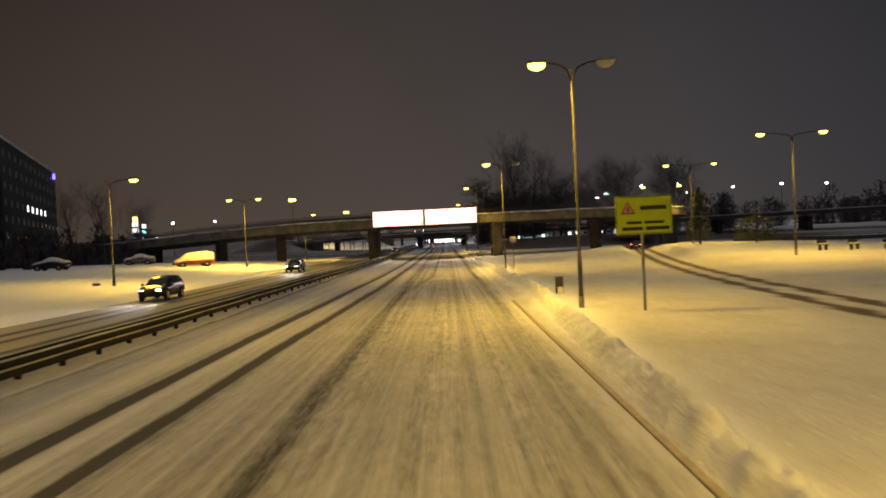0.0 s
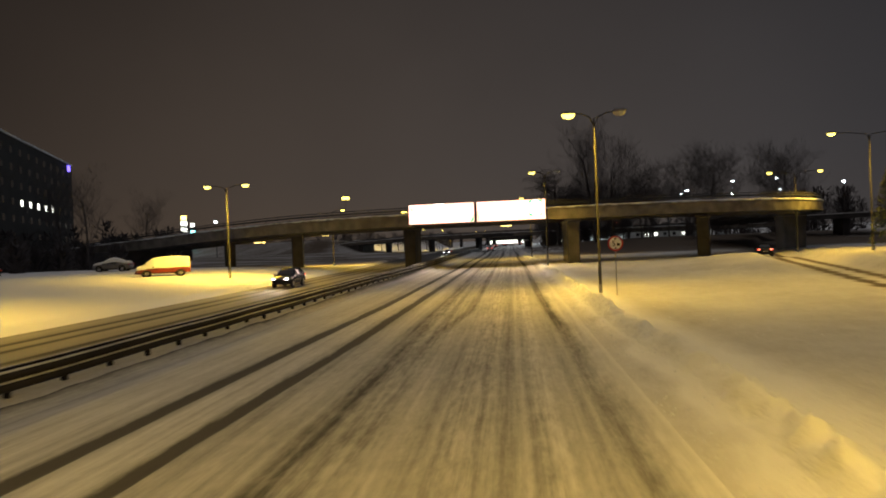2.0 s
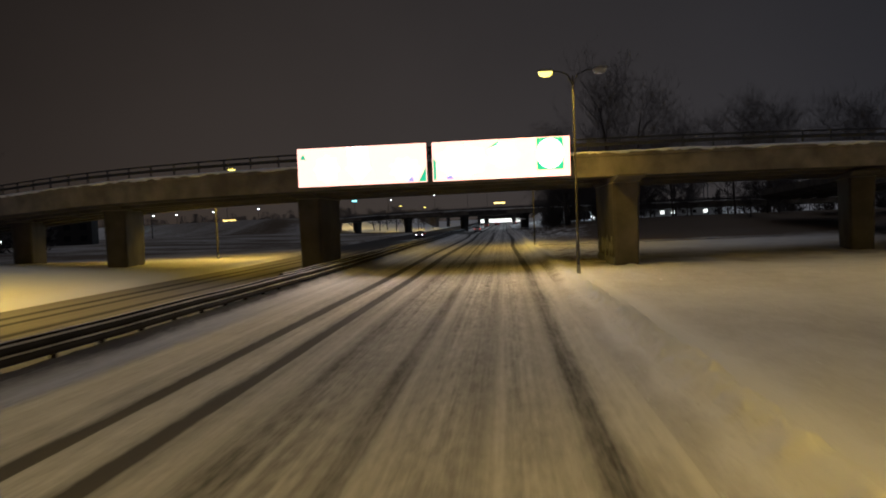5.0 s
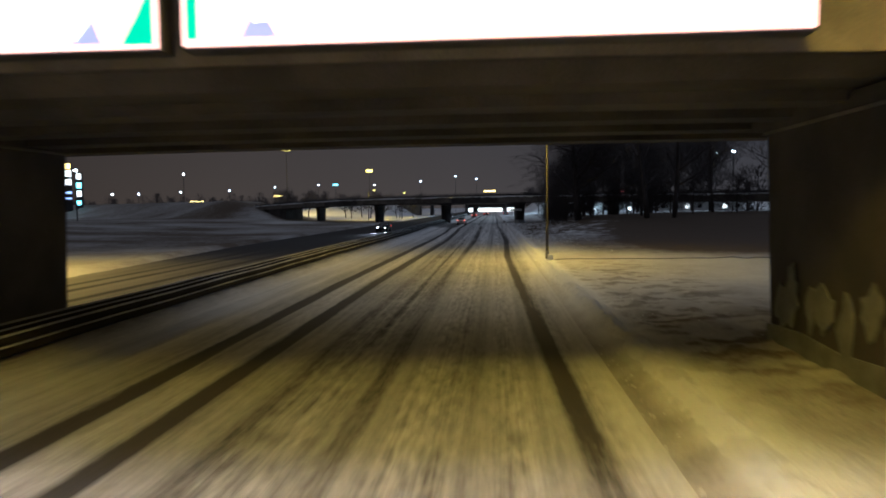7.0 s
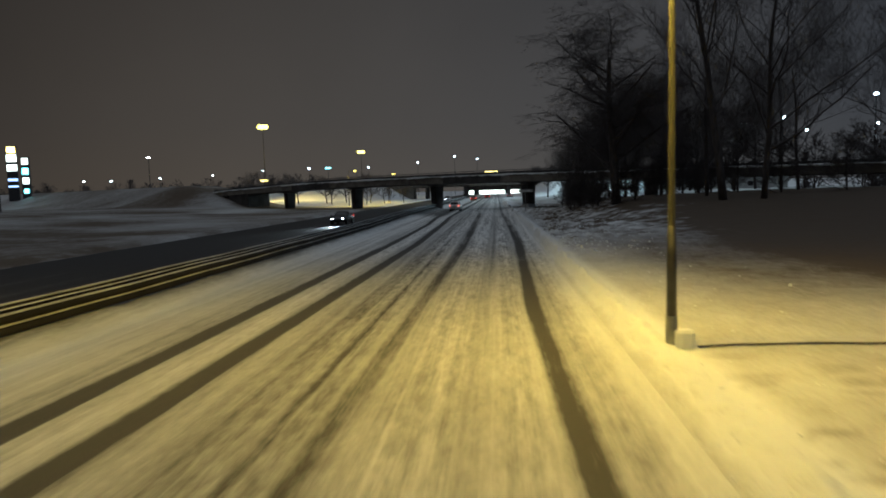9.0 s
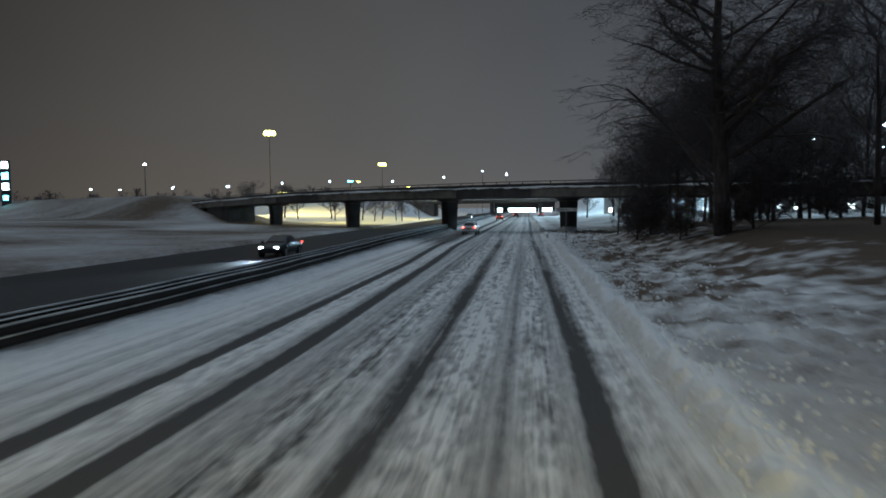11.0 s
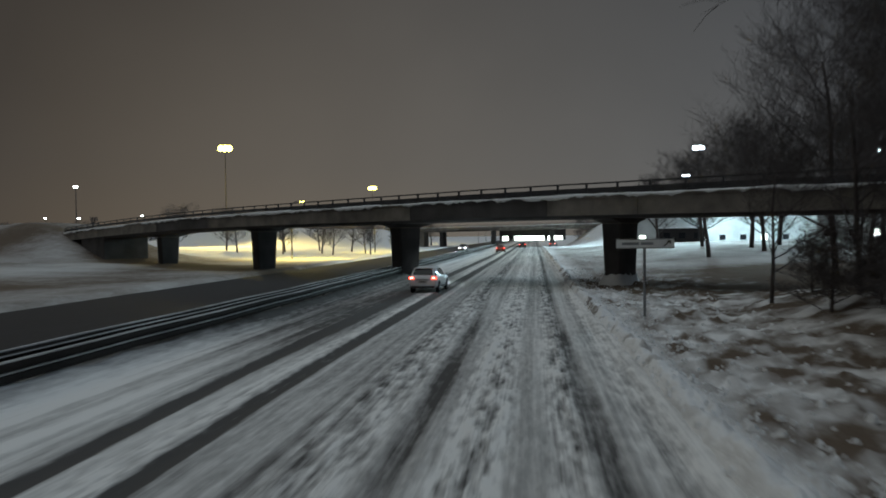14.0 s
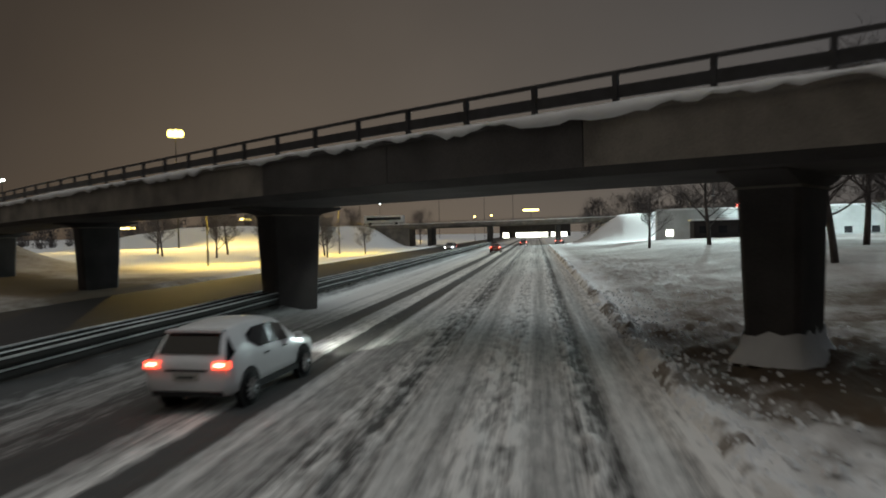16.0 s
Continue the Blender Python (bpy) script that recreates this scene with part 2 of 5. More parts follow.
M_SALMON = material("backlit_salmon_print", (0.8, 0.4, 0.34), 0.4, bump=0, emit=(1.0, 0.52, 0.42), power=2.2)
M_ADWHITE = material("backlit_white_print", (0.9, 0.9, 0.9), 0.4, bump=0, emit=(1.0, 0.99, 0.96), power=4.0)
M_ADGREEN = material("backlit_green_print", (0.05, 0.5, 0.3), 0.4, bump=0, emit=(0.02, 0.5, 0.28), power=1.2)
M_ADBLUE = material("backlit_blue_print", (0.3, 0.3, 0.6), 0.4, bump=0, emit=(0.35, 0.35, 0.75), power=1.2)
M_BLUEPALE = material("lit_pale_blue_print", (0.4, 0.5, 0.8), 0.4, bump=0, emit=(0.4, 0.55, 1.0), power=1.6)
M_CYAN = material("lit_cyan_sign", (0.2, 0.7, 0.8), 0.4, bump=0, emit=(0.25, 0.9, 1.0), power=4)
M_YELLIT = material("lit_yellow_sign", (0.8, 0.6, 0.2), 0.4, bump=0, emit=(1.0, 0.7, 0.2), power=4)
M_REDLIT = material("lit_red_sign", (0.8, 0.1, 0.1), 0.4, bump=0, emit=(1.0, 0.12, 0.1), power=4)


# ---- mesh tools ----
class Shape:
    """Collects faces of one mesh."""

    def __init__(self):
        self.v, self.f = [], []

    def add(self, verts, faces):
        k = len(self.v)
        self.v += [tuple(p) for p in verts]
        self.f += [tuple(i + k for i in q) for q in faces]
        return self

    def box(self, x, y, z, sx, sy, sz, turn=0.0, chamfer=0.0):
        """A block by its centre and size, with its upright edges cut off by chamfer."""
        c, s = math.cos(radians(turn)), math.sin(radians(turn))
        hx, hy, hz = sx / 2, sy / 2, sz / 2
        k = min(chamfer, hx * 0.9, hy * 0.9)
        ring = [(-hx, -hy), (hx, -hy), (hx, hy), (-hx, hy)] if not k else [(-hx + k, -hy), (hx - k, -hy), (hx, -hy + k), (hx, hy - k), (hx - k, hy), (-hx + k, hy), (-hx, hy - k), (-hx, -hy + k)]
        n = len(ring)
        inset = 1 - (k / max(hx, 1e-6)) * 0.5 if k else 1
        verts = []
        levels = [(-hz, 1)] + ([(hz - k * 0.6, 1), (hz, inset)] if k else [(hz, 1)])
        for h, g in levels:
            verts += [(x + (px * c - py * s) * g, y + (px * s + py * c) * g, z + h) for px, py in ring]
        faces = [tuple(range(n - 1, -1, -1)), tuple(range((len(levels) - 1) * n, len(levels) * n))]
        for a in range(len(levels) - 1):
            faces += [(a * n + i, a * n + (i + 1) % n, (a + 1) * n + (i + 1) % n, (a + 1) * n + i) for i in range(n)]
        return self.add(verts, faces)

    def tube(self, points, radii, sides=8, caps=True):
        points = [Vector(p) for p in points]
        rings, faces = [], []
        for i, p in enumerate(points):
            d = (points[min(i + 1, len(points) - 1)] - points[max(i - 1, 0)]).normalized()
            ref = Vector((0, 0, 1)) if abs(d.z) < 0.9 else Vector((1, 0, 0))
            a = d.cross(ref).normalized()
            b = d.cross(a)
            r = radii[i] if isinstance(radii, (list, tuple)) else radii
            rings += [p + a * (r * math.cos(2 * math.pi * j / sides)) + b * (r * math.sin(2 * math.pi * j / sides)) for j in range(sides)]
        for i in range(len(points) - 1):
            faces += [(i * sides + j, i * sides + (j + 1) % sides, (i + 1) * sides + (j + 1) % sides, (i + 1) * sides + j) for j in range(sides)]
        if caps:
            faces += [tuple(range(sides - 1, -1, -1)), tuple(range((len(points) - 1) * sides, len(points) * sides))]
        return self.add(rings, faces)

    def prism(self, outline, axis, a, b):
        """An outline (two coordinates each) pushed from a to b along an axis."""
        def at(p, h):
            return {"x": (h, p[0], p[1]), "y": (p[0], h, p[1]), "z": (p[0], p[1], h)}[axis]
        n = len(outline)
        verts = [at(p, a) for p in outline] + [at(p, b) for p in outline]
        faces = [tuple(range(n - 1, -1, -1)), tuple(range(n, 2 * n))] + [(i, (i + 1) % n, n + (i + 1) % n, n + i) for i in range(n)]
        return self.add(verts, faces)

    def sweep(self, line, profile, closed=True):
        """A profile of (out, up) points carried along a line of points; out is to the right of the way."""
        line = [Vector(p) for p in line]
        n, verts, faces = len(profile), [], []
        for i, p in enumerate(line):
            d = line[min(i + 1, len(line) - 1)] - line[max(i - 1, 0)]
            d.z = 0
            d.normalize()
            side = Vector((d.y, -d.x, 0))
            verts += [p + side * o + Vector((0, 0, u)) for o, u in profile]
        m = n if closed else n - 1
        for i in range(len(line) - 1):
            faces += [(i * n + j, i * n + (j + 1) % n, (i + 1) * n + (j + 1) % n, (i + 1) * n + j) for j in range(m)]
        if closed:
            faces += [tuple(range(n - 1, -1, -1)), tuple(range((len(line) - 1) * n, len(line) * n))]
        return self.add(verts, faces)

    def mesh(self, name, mat, smooth=False):
        me = bpy.data.meshes.new(name)
        me.from_pydata(self.v, [], self.f)
        b = bmesh.new()
        b.from_mesh(me)
        bmesh.ops.recalc_face_normals(b, faces=b.faces)
        b.to_mesh(me)
        b.free()
        me.materials.append(mat)
        if smooth:
            me.polygons.foreach_set("use_smooth", [True] * len(me.polygons))
        return me


def part(name, shape, mat, parent=None, label="", smooth=False):
    me = shape if isinstance(shape, bpy.types.Mesh) else shape.mesh(name, mat, smooth)
    ob = new(name, me)
    if parent:
        ob.parent = parent
    return tagged(ob, label)


def thing(name, label, category, group="", kind="", m=None):
    ob = new(name)
    ob.empty_display_size = 0.2
    if m:
        ob.matrix_basis = m
    return tagged(ob, label, category, group, kind)


def fbm(x, y, seed=0.0, octaves=4):
    """Smooth value noise on arrays, about -1 to 1."""
    out, amp = 0.0, 0.5
    x, y = np.asarray(x, float), np.asarray(y, float)
    for o in range(octaves):
        xi, yi = np.floor(x), np.floor(y)
        fx, fy = x - xi, y - yi
        fx, fy = fx * fx * (3 - 2 * fx), fy * fy * (3 - 2 * fy)

        def h(a, b):
            v = np.sin(a * 127.1 + b * 311.7 + seed * 17.3 + o * 5.1) * 43758.5453
            return (v - np.floor(v)) * 2 - 1

        out = out + amp * ((h(xi, yi) * (1 - fx) + h(xi + 1, yi) * fx) * (1 - fy) + (h(xi, yi + 1) * (1 - fx) + h(xi + 1, yi + 1) * fx) * fy)
        x, y, amp = x * 2.03 + 3.1, y * 2.03 + 1.7, amp * 0.5
    return out


def step(a, b, v):
    t = np.clip((np.asarray(v, float) - a) / (b - a), 0, 1)
    return t * t * (3 - 2 * t)


def band(v, centre, half, soft):
    return 1 - step(half - soft, half + soft, np.abs(v - centre))


def sheet(name, xs, ys, height, wear, mat, label, category, crust=None):
    gx, gy = np.meshgrid(xs, ys)
    gz, gw = height(gx, gy), wear(gx, gy)
    verts = np.stack([gx.ravel(), gy.ravel(), gz.ravel()], 1)
    nx, ny = len(xs), len(ys)
    i = (np.arange(ny - 1)[:, None] * nx + np.arange(nx - 1)[None]).ravel()
    faces = np.stack([i, i + 1, i + 1 + nx, i + nx], 1)
    me = bpy.data.meshes.new(name)
    me.vertices.add(len(verts))
    me.vertices.foreach_set("co", verts.ravel())
    me.loops.add(faces.size)
    me.loops.foreach_set("vertex_index", faces.ravel())
    me.polygons.add(len(faces))
    me.polygons.foreach_set("loop_start", np.arange(0, faces.size, 4))
    me.update(calc_edges=True)
    me.polygons.foreach_set("use_smooth", np.ones(len(faces), bool))
    a = me.attributes.new("wear", "FLOAT", "POINT")
    a.data.foreach_set("value", np.clip(gw, 0, 1).ravel().astype(np.float32))
    if crust:
        a = me.attributes.new("crust", "FLOAT", "POINT")
        a.data.foreach_set("value", np.clip(crust(gx, gy), 0, 1).ravel().astype(np.float32))
    me.materials.append(mat)
    return tagged(new(name, me), label, category, kind="structure")


# ---- ground, roads ----
def road_edge(y):
    return 2.72 - 0.5 * step(212, 244, y)


def berm(y):
    """How far the ploughed ridge of snow lies from the road's edge."""
    return np.interp(y, [-20, 5, 17, 30, 42, 54, 70, 95, 115, 140, 180, 205, 300], [0.45, 0.55, 1.05, 1.6, 2.0, 1.6, 1.6, 1.4, 1.2, 0.85, 0.6, 0.4, 0.5])


def rail_line(y):
    """The guardrail on the median comes nearer to the lanes beyond the first bridge."""
    return np.interp(y, [-20, 50, 80, 112, 145, 185, 213, 250, 420], [-11.8, -11.45, -11.2, -10.35, -10.6, -10.25, -10.9, -11.0, -11.6])


# bridge two runs askew: points by s along it and n across it
D2, N2 = (-0.825, 0.565), (0.565, 0.825)


def skew(s, n):
    return (s * D2[0] + n * N2[0], s * D2[1] + n * N2[1])


def side_road(y):
    """Middle of the slip road on the right-hand side."""
    return 14.6 + 0.0011 * (np.clip(y, -40, 400) - 10) ** 2 + 0.06 * np.clip(y - 10, -50, 400)


def median_bank(x, y):
    """Old snow heaped along the foot of the guardrail."""
    return (0.33 + 0.05 * step(95, 125, y)) * band(x, rail_line(y) - 0.6, 1.3, 0.5) * (1 + 0.3 * fbm(x * 1.7, y * 0.9, 57))


def left_out(y):
    return -22.6 - 2.4 * step(130, 172, y)


def terrain(x, y):
    x, y = np.asarray(x, float), np.asarray(y, float)
    r = x - road_edge(y)
    lump = fbm(x * 1.1, y * 0.9, 1)
    b = berm(y)
    heap = np.exp(-((r - b) / (0.3 + 0.12 * b)) ** 2)
    rise = step(0.02, 1.0, r / b)
    bank = rise * (0.2 + 0.07 * lump) + heap * (0.1 + 0.12 * fbm(x * 2.1, y * 1.5, 52))
    bank += step(1.0, 1.6, r / b) * 0.06 * fbm(x * 1.6, y * 0.8, 54)
    bank += step(8, 24, r) * 0.9 * step(45, 85, y) * (1 - step(100, 108, y)) * (1 - step(34, 60, r))
    bank += step(2, 40, r) * 0.6 * step(135, 200, y)
    bank += 1.6 * step(4.5, 13, r) * step(172, 203, y) * (1 - step(224, 240, y))
    bank += 1.0 * step(6, 18, r) * step(250, 285, y) * (1 - step(340, 380, y))
    bank += step(14, 60, r) * 1.2 * (1 - step(30, 60, y)) * 0.5
    crunchy = 0.45 * step(100, 112, y) * (1 - step(130, 140, y)) + step(150, 175, y) * (1 - step(300, 330, y))
    bank += crunchy * step(0.1, 0.6, r) * (1 - step(7, 12, r)) * (0.3 * np.maximum(0, fbm(x * 2.6, y * 2.2, 41)) + 0.2 * fbm(x * 0.7, y * 0.6, 42))
    slip = band(x, side_road(y), 2.6, 0.8)
    bank = bank * (1 - 0.6 * slip) - 0.05 * slip
    left = left_out(y) - x
    lb = step(0, 0.9, left) * (0.22 + 0.1 * lump) + band(left, 1.1, 0.7, 0.5) * 0.1
    lb += 1.6 * (1 - np.exp(-np.maximum(left, 0) / 14)) * (1 - step(108, 150, y))
    lb += step(8, 60, left) * 1.0 * step(140, 200, y)
    s, n = x * D2[0] + y * D2[1], x * N2[0] + y * N2[1]
    lb += step(203, 232, s) * 5.2 * (1 - step(4, 16, np.abs(n - 204.2))) * step(2, 10, left)
    med = median_bank(x, y)
    z = np.where(r > 0, bank, np.where(left > 0, lb, med - 0.04))
    hills = 10 * step(250, 700, np.abs(x)) * (0.6 + 0.4 * fbm(x / 160, y / 160, 9))
    b3 = (5.4 * step(32.4, 45, -x) + 6.7 * step(8.6, 22, x)) * (1 - step(5.5, 17, np.abs(y - 404))) * (1 - step(90, 140, np.abs(x)))
    return z + hills + b3 + 0.03 * fbm(x * 0.35, y * 0.35, 4) * ((r > 0.2) | (left > 0.5))


def ground_wear_shade(x, y):
    r = x - road_edge(y)
    # snow beside the ridge darkened, painting the contrast that headlights give it
    w = 0.02 + (0.29 + 0.14 * fbm(x * 0.2, y * 0.15, 19)) * step(1.3, 2.4, r / berm(y)) * (1 - step(250, 270, y)) + 0.5 * step(1.0, 3.0, r) * step(238, 262, y) * (1 - step(330, 380, y)) * (0.9 + 0.6 * fbm(x * 0.2, y * 0.15, 20))
    w = w + 0.3 * step(0.75, 0.3, r / berm(y) + 0.25 * fbm(x * 1.5, y * 0.5, 26)) * (r > 0) * (1 - step(150, 180, y))
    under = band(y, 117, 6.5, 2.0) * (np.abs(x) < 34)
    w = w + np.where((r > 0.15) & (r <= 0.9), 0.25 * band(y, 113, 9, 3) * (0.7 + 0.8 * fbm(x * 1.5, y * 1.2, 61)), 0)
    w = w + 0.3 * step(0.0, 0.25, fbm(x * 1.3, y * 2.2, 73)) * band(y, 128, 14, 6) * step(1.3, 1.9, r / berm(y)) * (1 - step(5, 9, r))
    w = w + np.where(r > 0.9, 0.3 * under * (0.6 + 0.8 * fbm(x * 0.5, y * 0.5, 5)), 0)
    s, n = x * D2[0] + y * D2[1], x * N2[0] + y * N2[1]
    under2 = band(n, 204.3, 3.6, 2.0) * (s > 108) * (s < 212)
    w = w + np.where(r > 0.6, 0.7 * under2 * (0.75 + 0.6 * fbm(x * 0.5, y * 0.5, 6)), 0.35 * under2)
    patchy = step(165, 190, y) * (1 - step(236, 262, y)) * step(0.8, 1.6, r) * (1 - step(12, 22, r))
    # soil on the verge, also darkened where the lamp's reach should end
    w = w + 0.35 * step(2, 6, r) * band(y, 162, 12, 9)
    w = w + 0.8 * patchy * (0.32 + 0.8 * fbm(x * 0.5, y * 0.9, 7) + 1.1 * fbm(x * 1.9, y * 1.2, 72))
    left = left_out(y) - x
    # left field is unlit: its darkness is painted into the snow colour
    w = w + 0.8 * step(-0.6, 0.2, left) * step(118, 160, y) * (1 - step(212, 226, x * N2[0] + y * N2[1])) * (0.85 + 0.5 * fbm(x * 0.08, y * 0.12, 8)) * (1 - step(110, 200, left))
    # dirty slope past the last lamp, its lack of light painted in as well
    w = w + 0.95 * step(7, 16, r) * step(138, 172, y + 9 * fbm(x * 0.11, y * 0.05, 71)) * (1 - step(55, 100, r)) * (1 - step(250, 265, y)) * (0.9 + 0.5 * fbm(x * 0.12, y * 0.12, 18))
    # dirt along the guardrail's foot, with the shade under it mixed in
    w = w + (0.4 + 0.3 * step(60, 120, y)) * band(x, rail_line(y) - 0.6, 1.3, 0.3)
    m = side_road(y)
    for k in (-1.0, 0.75):
        w = w + 0.95 * band(x, m + k, 0.32, 0.14) * (y < 300)
    return w


def grade(parts):
    out = [np.arange(a, b, d) for a, b, d in parts]
    return np.concatenate(out + [[parts[-1][1]]])


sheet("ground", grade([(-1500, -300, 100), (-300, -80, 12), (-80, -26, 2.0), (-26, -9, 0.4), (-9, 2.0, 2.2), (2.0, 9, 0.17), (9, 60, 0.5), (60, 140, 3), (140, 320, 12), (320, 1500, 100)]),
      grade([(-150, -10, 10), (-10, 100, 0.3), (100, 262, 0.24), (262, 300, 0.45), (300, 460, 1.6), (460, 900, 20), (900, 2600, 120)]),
      lambda x, y: terrain(x, y) - 0.02, ground_wear_shade, M_SNOW, "snow-covered verges and open ground with bare earth patches, unlit fields painted darker", "snow ground")



def snow_bank(ys):
    """The lumpy ridge that the plough has thrown up along the road's edge."""
    us = np.arange(-0.98, 1.0, 0.065)
    gu, gy = np.meshgrid(us, ys)
    wide = 0.75 + 0.25 * step(0.4, 1.4, berm(gy))
    gx = road_edge(gy) + berm(gy) + gu * wide
    core = np.exp(-(gu / 0.44) ** 2)
    low = step(84, 104, gy) * (1 - 0.6 * step(150, 178, gy) * (1 - step(190, 225, gy)))
    blocks = (1 - 0.55 * low * (1 - 0.4 * step(185, 205, gy))) * step(-0.1, 0.25, fbm(gx * 4.2, gy * 3.4, 91, 3)) * 0.1 + (1 - low) * step(-0.05, 0.25, fbm(gx * 2.2, gy * 1.7, 92, 3)) * 0.12
    rough = 0.07 * fbm(gx * 9, gy * 8, 93, 3)
    gz = terrain(gx, gy) - 0.02 + core * (0.15 - 0.12 * low + blocks * (1 - 0.95 * band(gy, 126, 20, 8)) + (0.2 - 0.1 * low) * np.maximum(0, fbm(gx * 0.9, gy * 0.35, 94)) + rough) - 0.07 * (1 - core)
    dirt = 0.03 + 0.9 * step(0.02, 0.2, fbm(gx * 1.5, gy * 1.1, 95)) * (0.2 * step(95, 112, gy) * (1 - step(128, 138, gy)) + 0.75 * step(200, 232, gy))
    n, m = len(ys), len(us)
    i = (np.arange(n - 1)[:, None] * m + np.arange(m - 1)[None]).ravel()
    me = bpy.data.meshes.new("snow_bank")
    me.from_pydata(np.stack([gx.ravel(), gy.ravel(), gz.ravel()], 1).tolist(), [], np.stack([i, i + 1, i + 1 + m, i + m], 1).tolist())
    me.polygons.foreach_set("use_smooth", np.ones(len(me.polygons), bool))
    a = me.attributes.new("wear", "FLOAT", "POINT")
    a.data.foreach_set("value", np.clip(dirt, 0, 1).ravel().astype(np.float32))
    me.materials.append(M_SNOW)
    return tagged(new("snow_bank", me), "lumpy ridge of ploughed white snow along the road edge", "snow bank", kind="structure")


snow_bank(grade([(-5, 100, 0.12), (100, 262, 0.1), (262, 330, 0.5)]))

# wheel ruts: middle, half width, strength; they wander a little along the road
RUTS = ((-6.6, 0.19, 1.0), (-5.05, 0.18, 0.95), (-1.85, 0.2, 0.55), (1.6, 0.19, 0.68), (-3.5, 0.3, 0.14), (-2.75, 0.09, 0.3), (0.05, 0.16, 0.12))


def rut_shift(c, y):
    if c == -6.6:
        return np.interp(y, [0, 24, 36, 50, 63, 110, 133, 174, 198, 216, 237, 300], [-1.2, -1.15, -0.85, -0.6, -0.25, 0.05, -0.2, 0.2, 0.1, -0.5, -0.6, -0.2])
    if c == -5.05:
        return np.interp(y, [0, 22, 36, 50, 63, 110, 133, 174, 198, 214, 237, 300], [-1.3, -1.05, -0.65, -0.3, -0.2, 0.05, -0.15, 0.4, 0.05, -0.4, -0.35, 0.1])
    if c == -1.85:
        return np.interp(y, [0, 40, 60, 112, 135, 176, 205, 222, 240, 300], [-1.7, -1.6, 0.0, 0.0, -0.2, 0.25, 0.05, -0.1, -0.7, -0.6])
    if c == 1.6:
        return np.interp(y, [0, 50, 65, 112, 135, 150, 175, 205, 228, 300], [0.5, 0.4, 0.25, 0.35, 0.0, -0.2, 0.15, -0.1, -0.55, -0.5])
    return 0.12 * fbm(y * 0.03, 0 * y, 11, 2)


def churned(x, y):
    """Where wheels have thrown the snow up into a crust."""
    return np.clip(band(x, -0.72 + 0.1 * fbm(y * 0.05, 0 * y, 81, 2), 0.5, 0.22) + band(x, 0.78, 0.3, 0.2) + 0.8 * band(x, -2.9, 0.6, 0.3) + 0.5 * band(x, -5.8, 0.4, 0.2) + 0.5 * band(x, 2.3, 0.35, 0.2), 0, 1)


def loose(y):
    """Fresh loose snow lies on the far stretch and a little under the first bridge."""
    return np.maximum(step(148, 182, y), 0.15 * band(y, 113, 16, 8))


def road_wear_shade(x, y):
    fresh = loose(y)
    w = 0.5 - 0.1 * fresh - 0.12 * fresh * churned(x, y) + 0.1 * fbm(x * 0.9, y * 0.015, 12) + 0.12 * fbm(x * 3.4, y * 0.02, 15) + 0.12 * fbm(x * 8.0, y * 0.03, 17)
    for c, h, k in RUTS:
        k2 = k * (0.12 + 0.38 * step(44, 58, y) + 0.5 * step(100, 124, y)) if c in (1.6, -1.85) else k
        k2 = k2 * (1 - 0.6 * step(96, 112, y) * (1 - step(150, 175, y))) if c == -1.85 else k2
        k2 = k2 * step(112, 124, y) if c == -2.75 else k2
        k2 = k2 * (1 - 0.4 * step(165, 215, y)) * (0.85 + 0.5 * fbm(y * 0.25, 0 * y + c, 18, 3)) if c in (1.6, -1.85) else k2
        w = w + k2 * band(x, c + rut_shift(c, y), h * (1 + 0.15 * fbm(y * 0.4, 0 * y + c, 14, 2) + (0.2 * step(95, 118, y) + 0.6 * step(218, 234, y) if c < -5 else 0.25 * fresh)), 0.1 + (0.06 * fresh if c > -5 else 0)) * (0.9 + 0.3 * fbm(x * 3, y * 0.12, 13 + c))
    lane = band(x, -8.9 + 0.4 * rut_shift(-6.6, y), 1.25, 0.5)
    pair = band(x, -5.82 + 0.5 * (rut_shift(-6.6, y) + rut_shift(-5.05, y)), 0.5, 0.14)
    w = w - (0.08 + 0.45 * fresh) * churned(x, y) * fbm(x * 6.5, y * 1.7, 22) + 0.3 * fresh * fbm(x * 4.5, y * 0.05, 16)
    ragged = road_edge(y) - x + 0.35 * fbm(x * 1.3, y * 0.25, 23) + 0.12 * fbm(x * 5, y * 1.4, 24)
    w = w - (0.3 - 0.18 * fresh) * step(0.75, 0.0, ragged)
    # last term paints the left lane dark where no headlights reach
    return w - (0.16 + 0.1 * fresh) * lane - 0.12 * pair + 0.5 * step(0.9, 0.3, x - rail_line(y)) * (1 - 0.5 * step(95, 120, y)) + 0.58 * step(-5.6, -7.2, x) * step(212, 228, y) * (1 - step(248, 258, y))


def road_height(x, y):
    fresh = 0.45 + 0.85 * loose(y)
    z = 0.012 * fbm(x * 2.2, y * 0.5, 21)
    slush = np.maximum(0, fbm(x * 6.5, y * 1.7, 22)) * 0.1
    z = z + slush * churned(x, y) * fresh
    for c, h, k in RUTS[:4]:
        d = np.abs(x - c - rut_shift(c, y))
        z = z - 0.03 * k * band(d, 0, h, 0.1) + 0.022 * k * band(d, h + 0.14, 0.1, 0.1)
    z = z + 0.05 * band(x, -8.9, 1.2, 0.7) + 0.1 * step(0.35, 0, road_edge(y) - x)
    return z + 0.03 + median_bank(x, y)


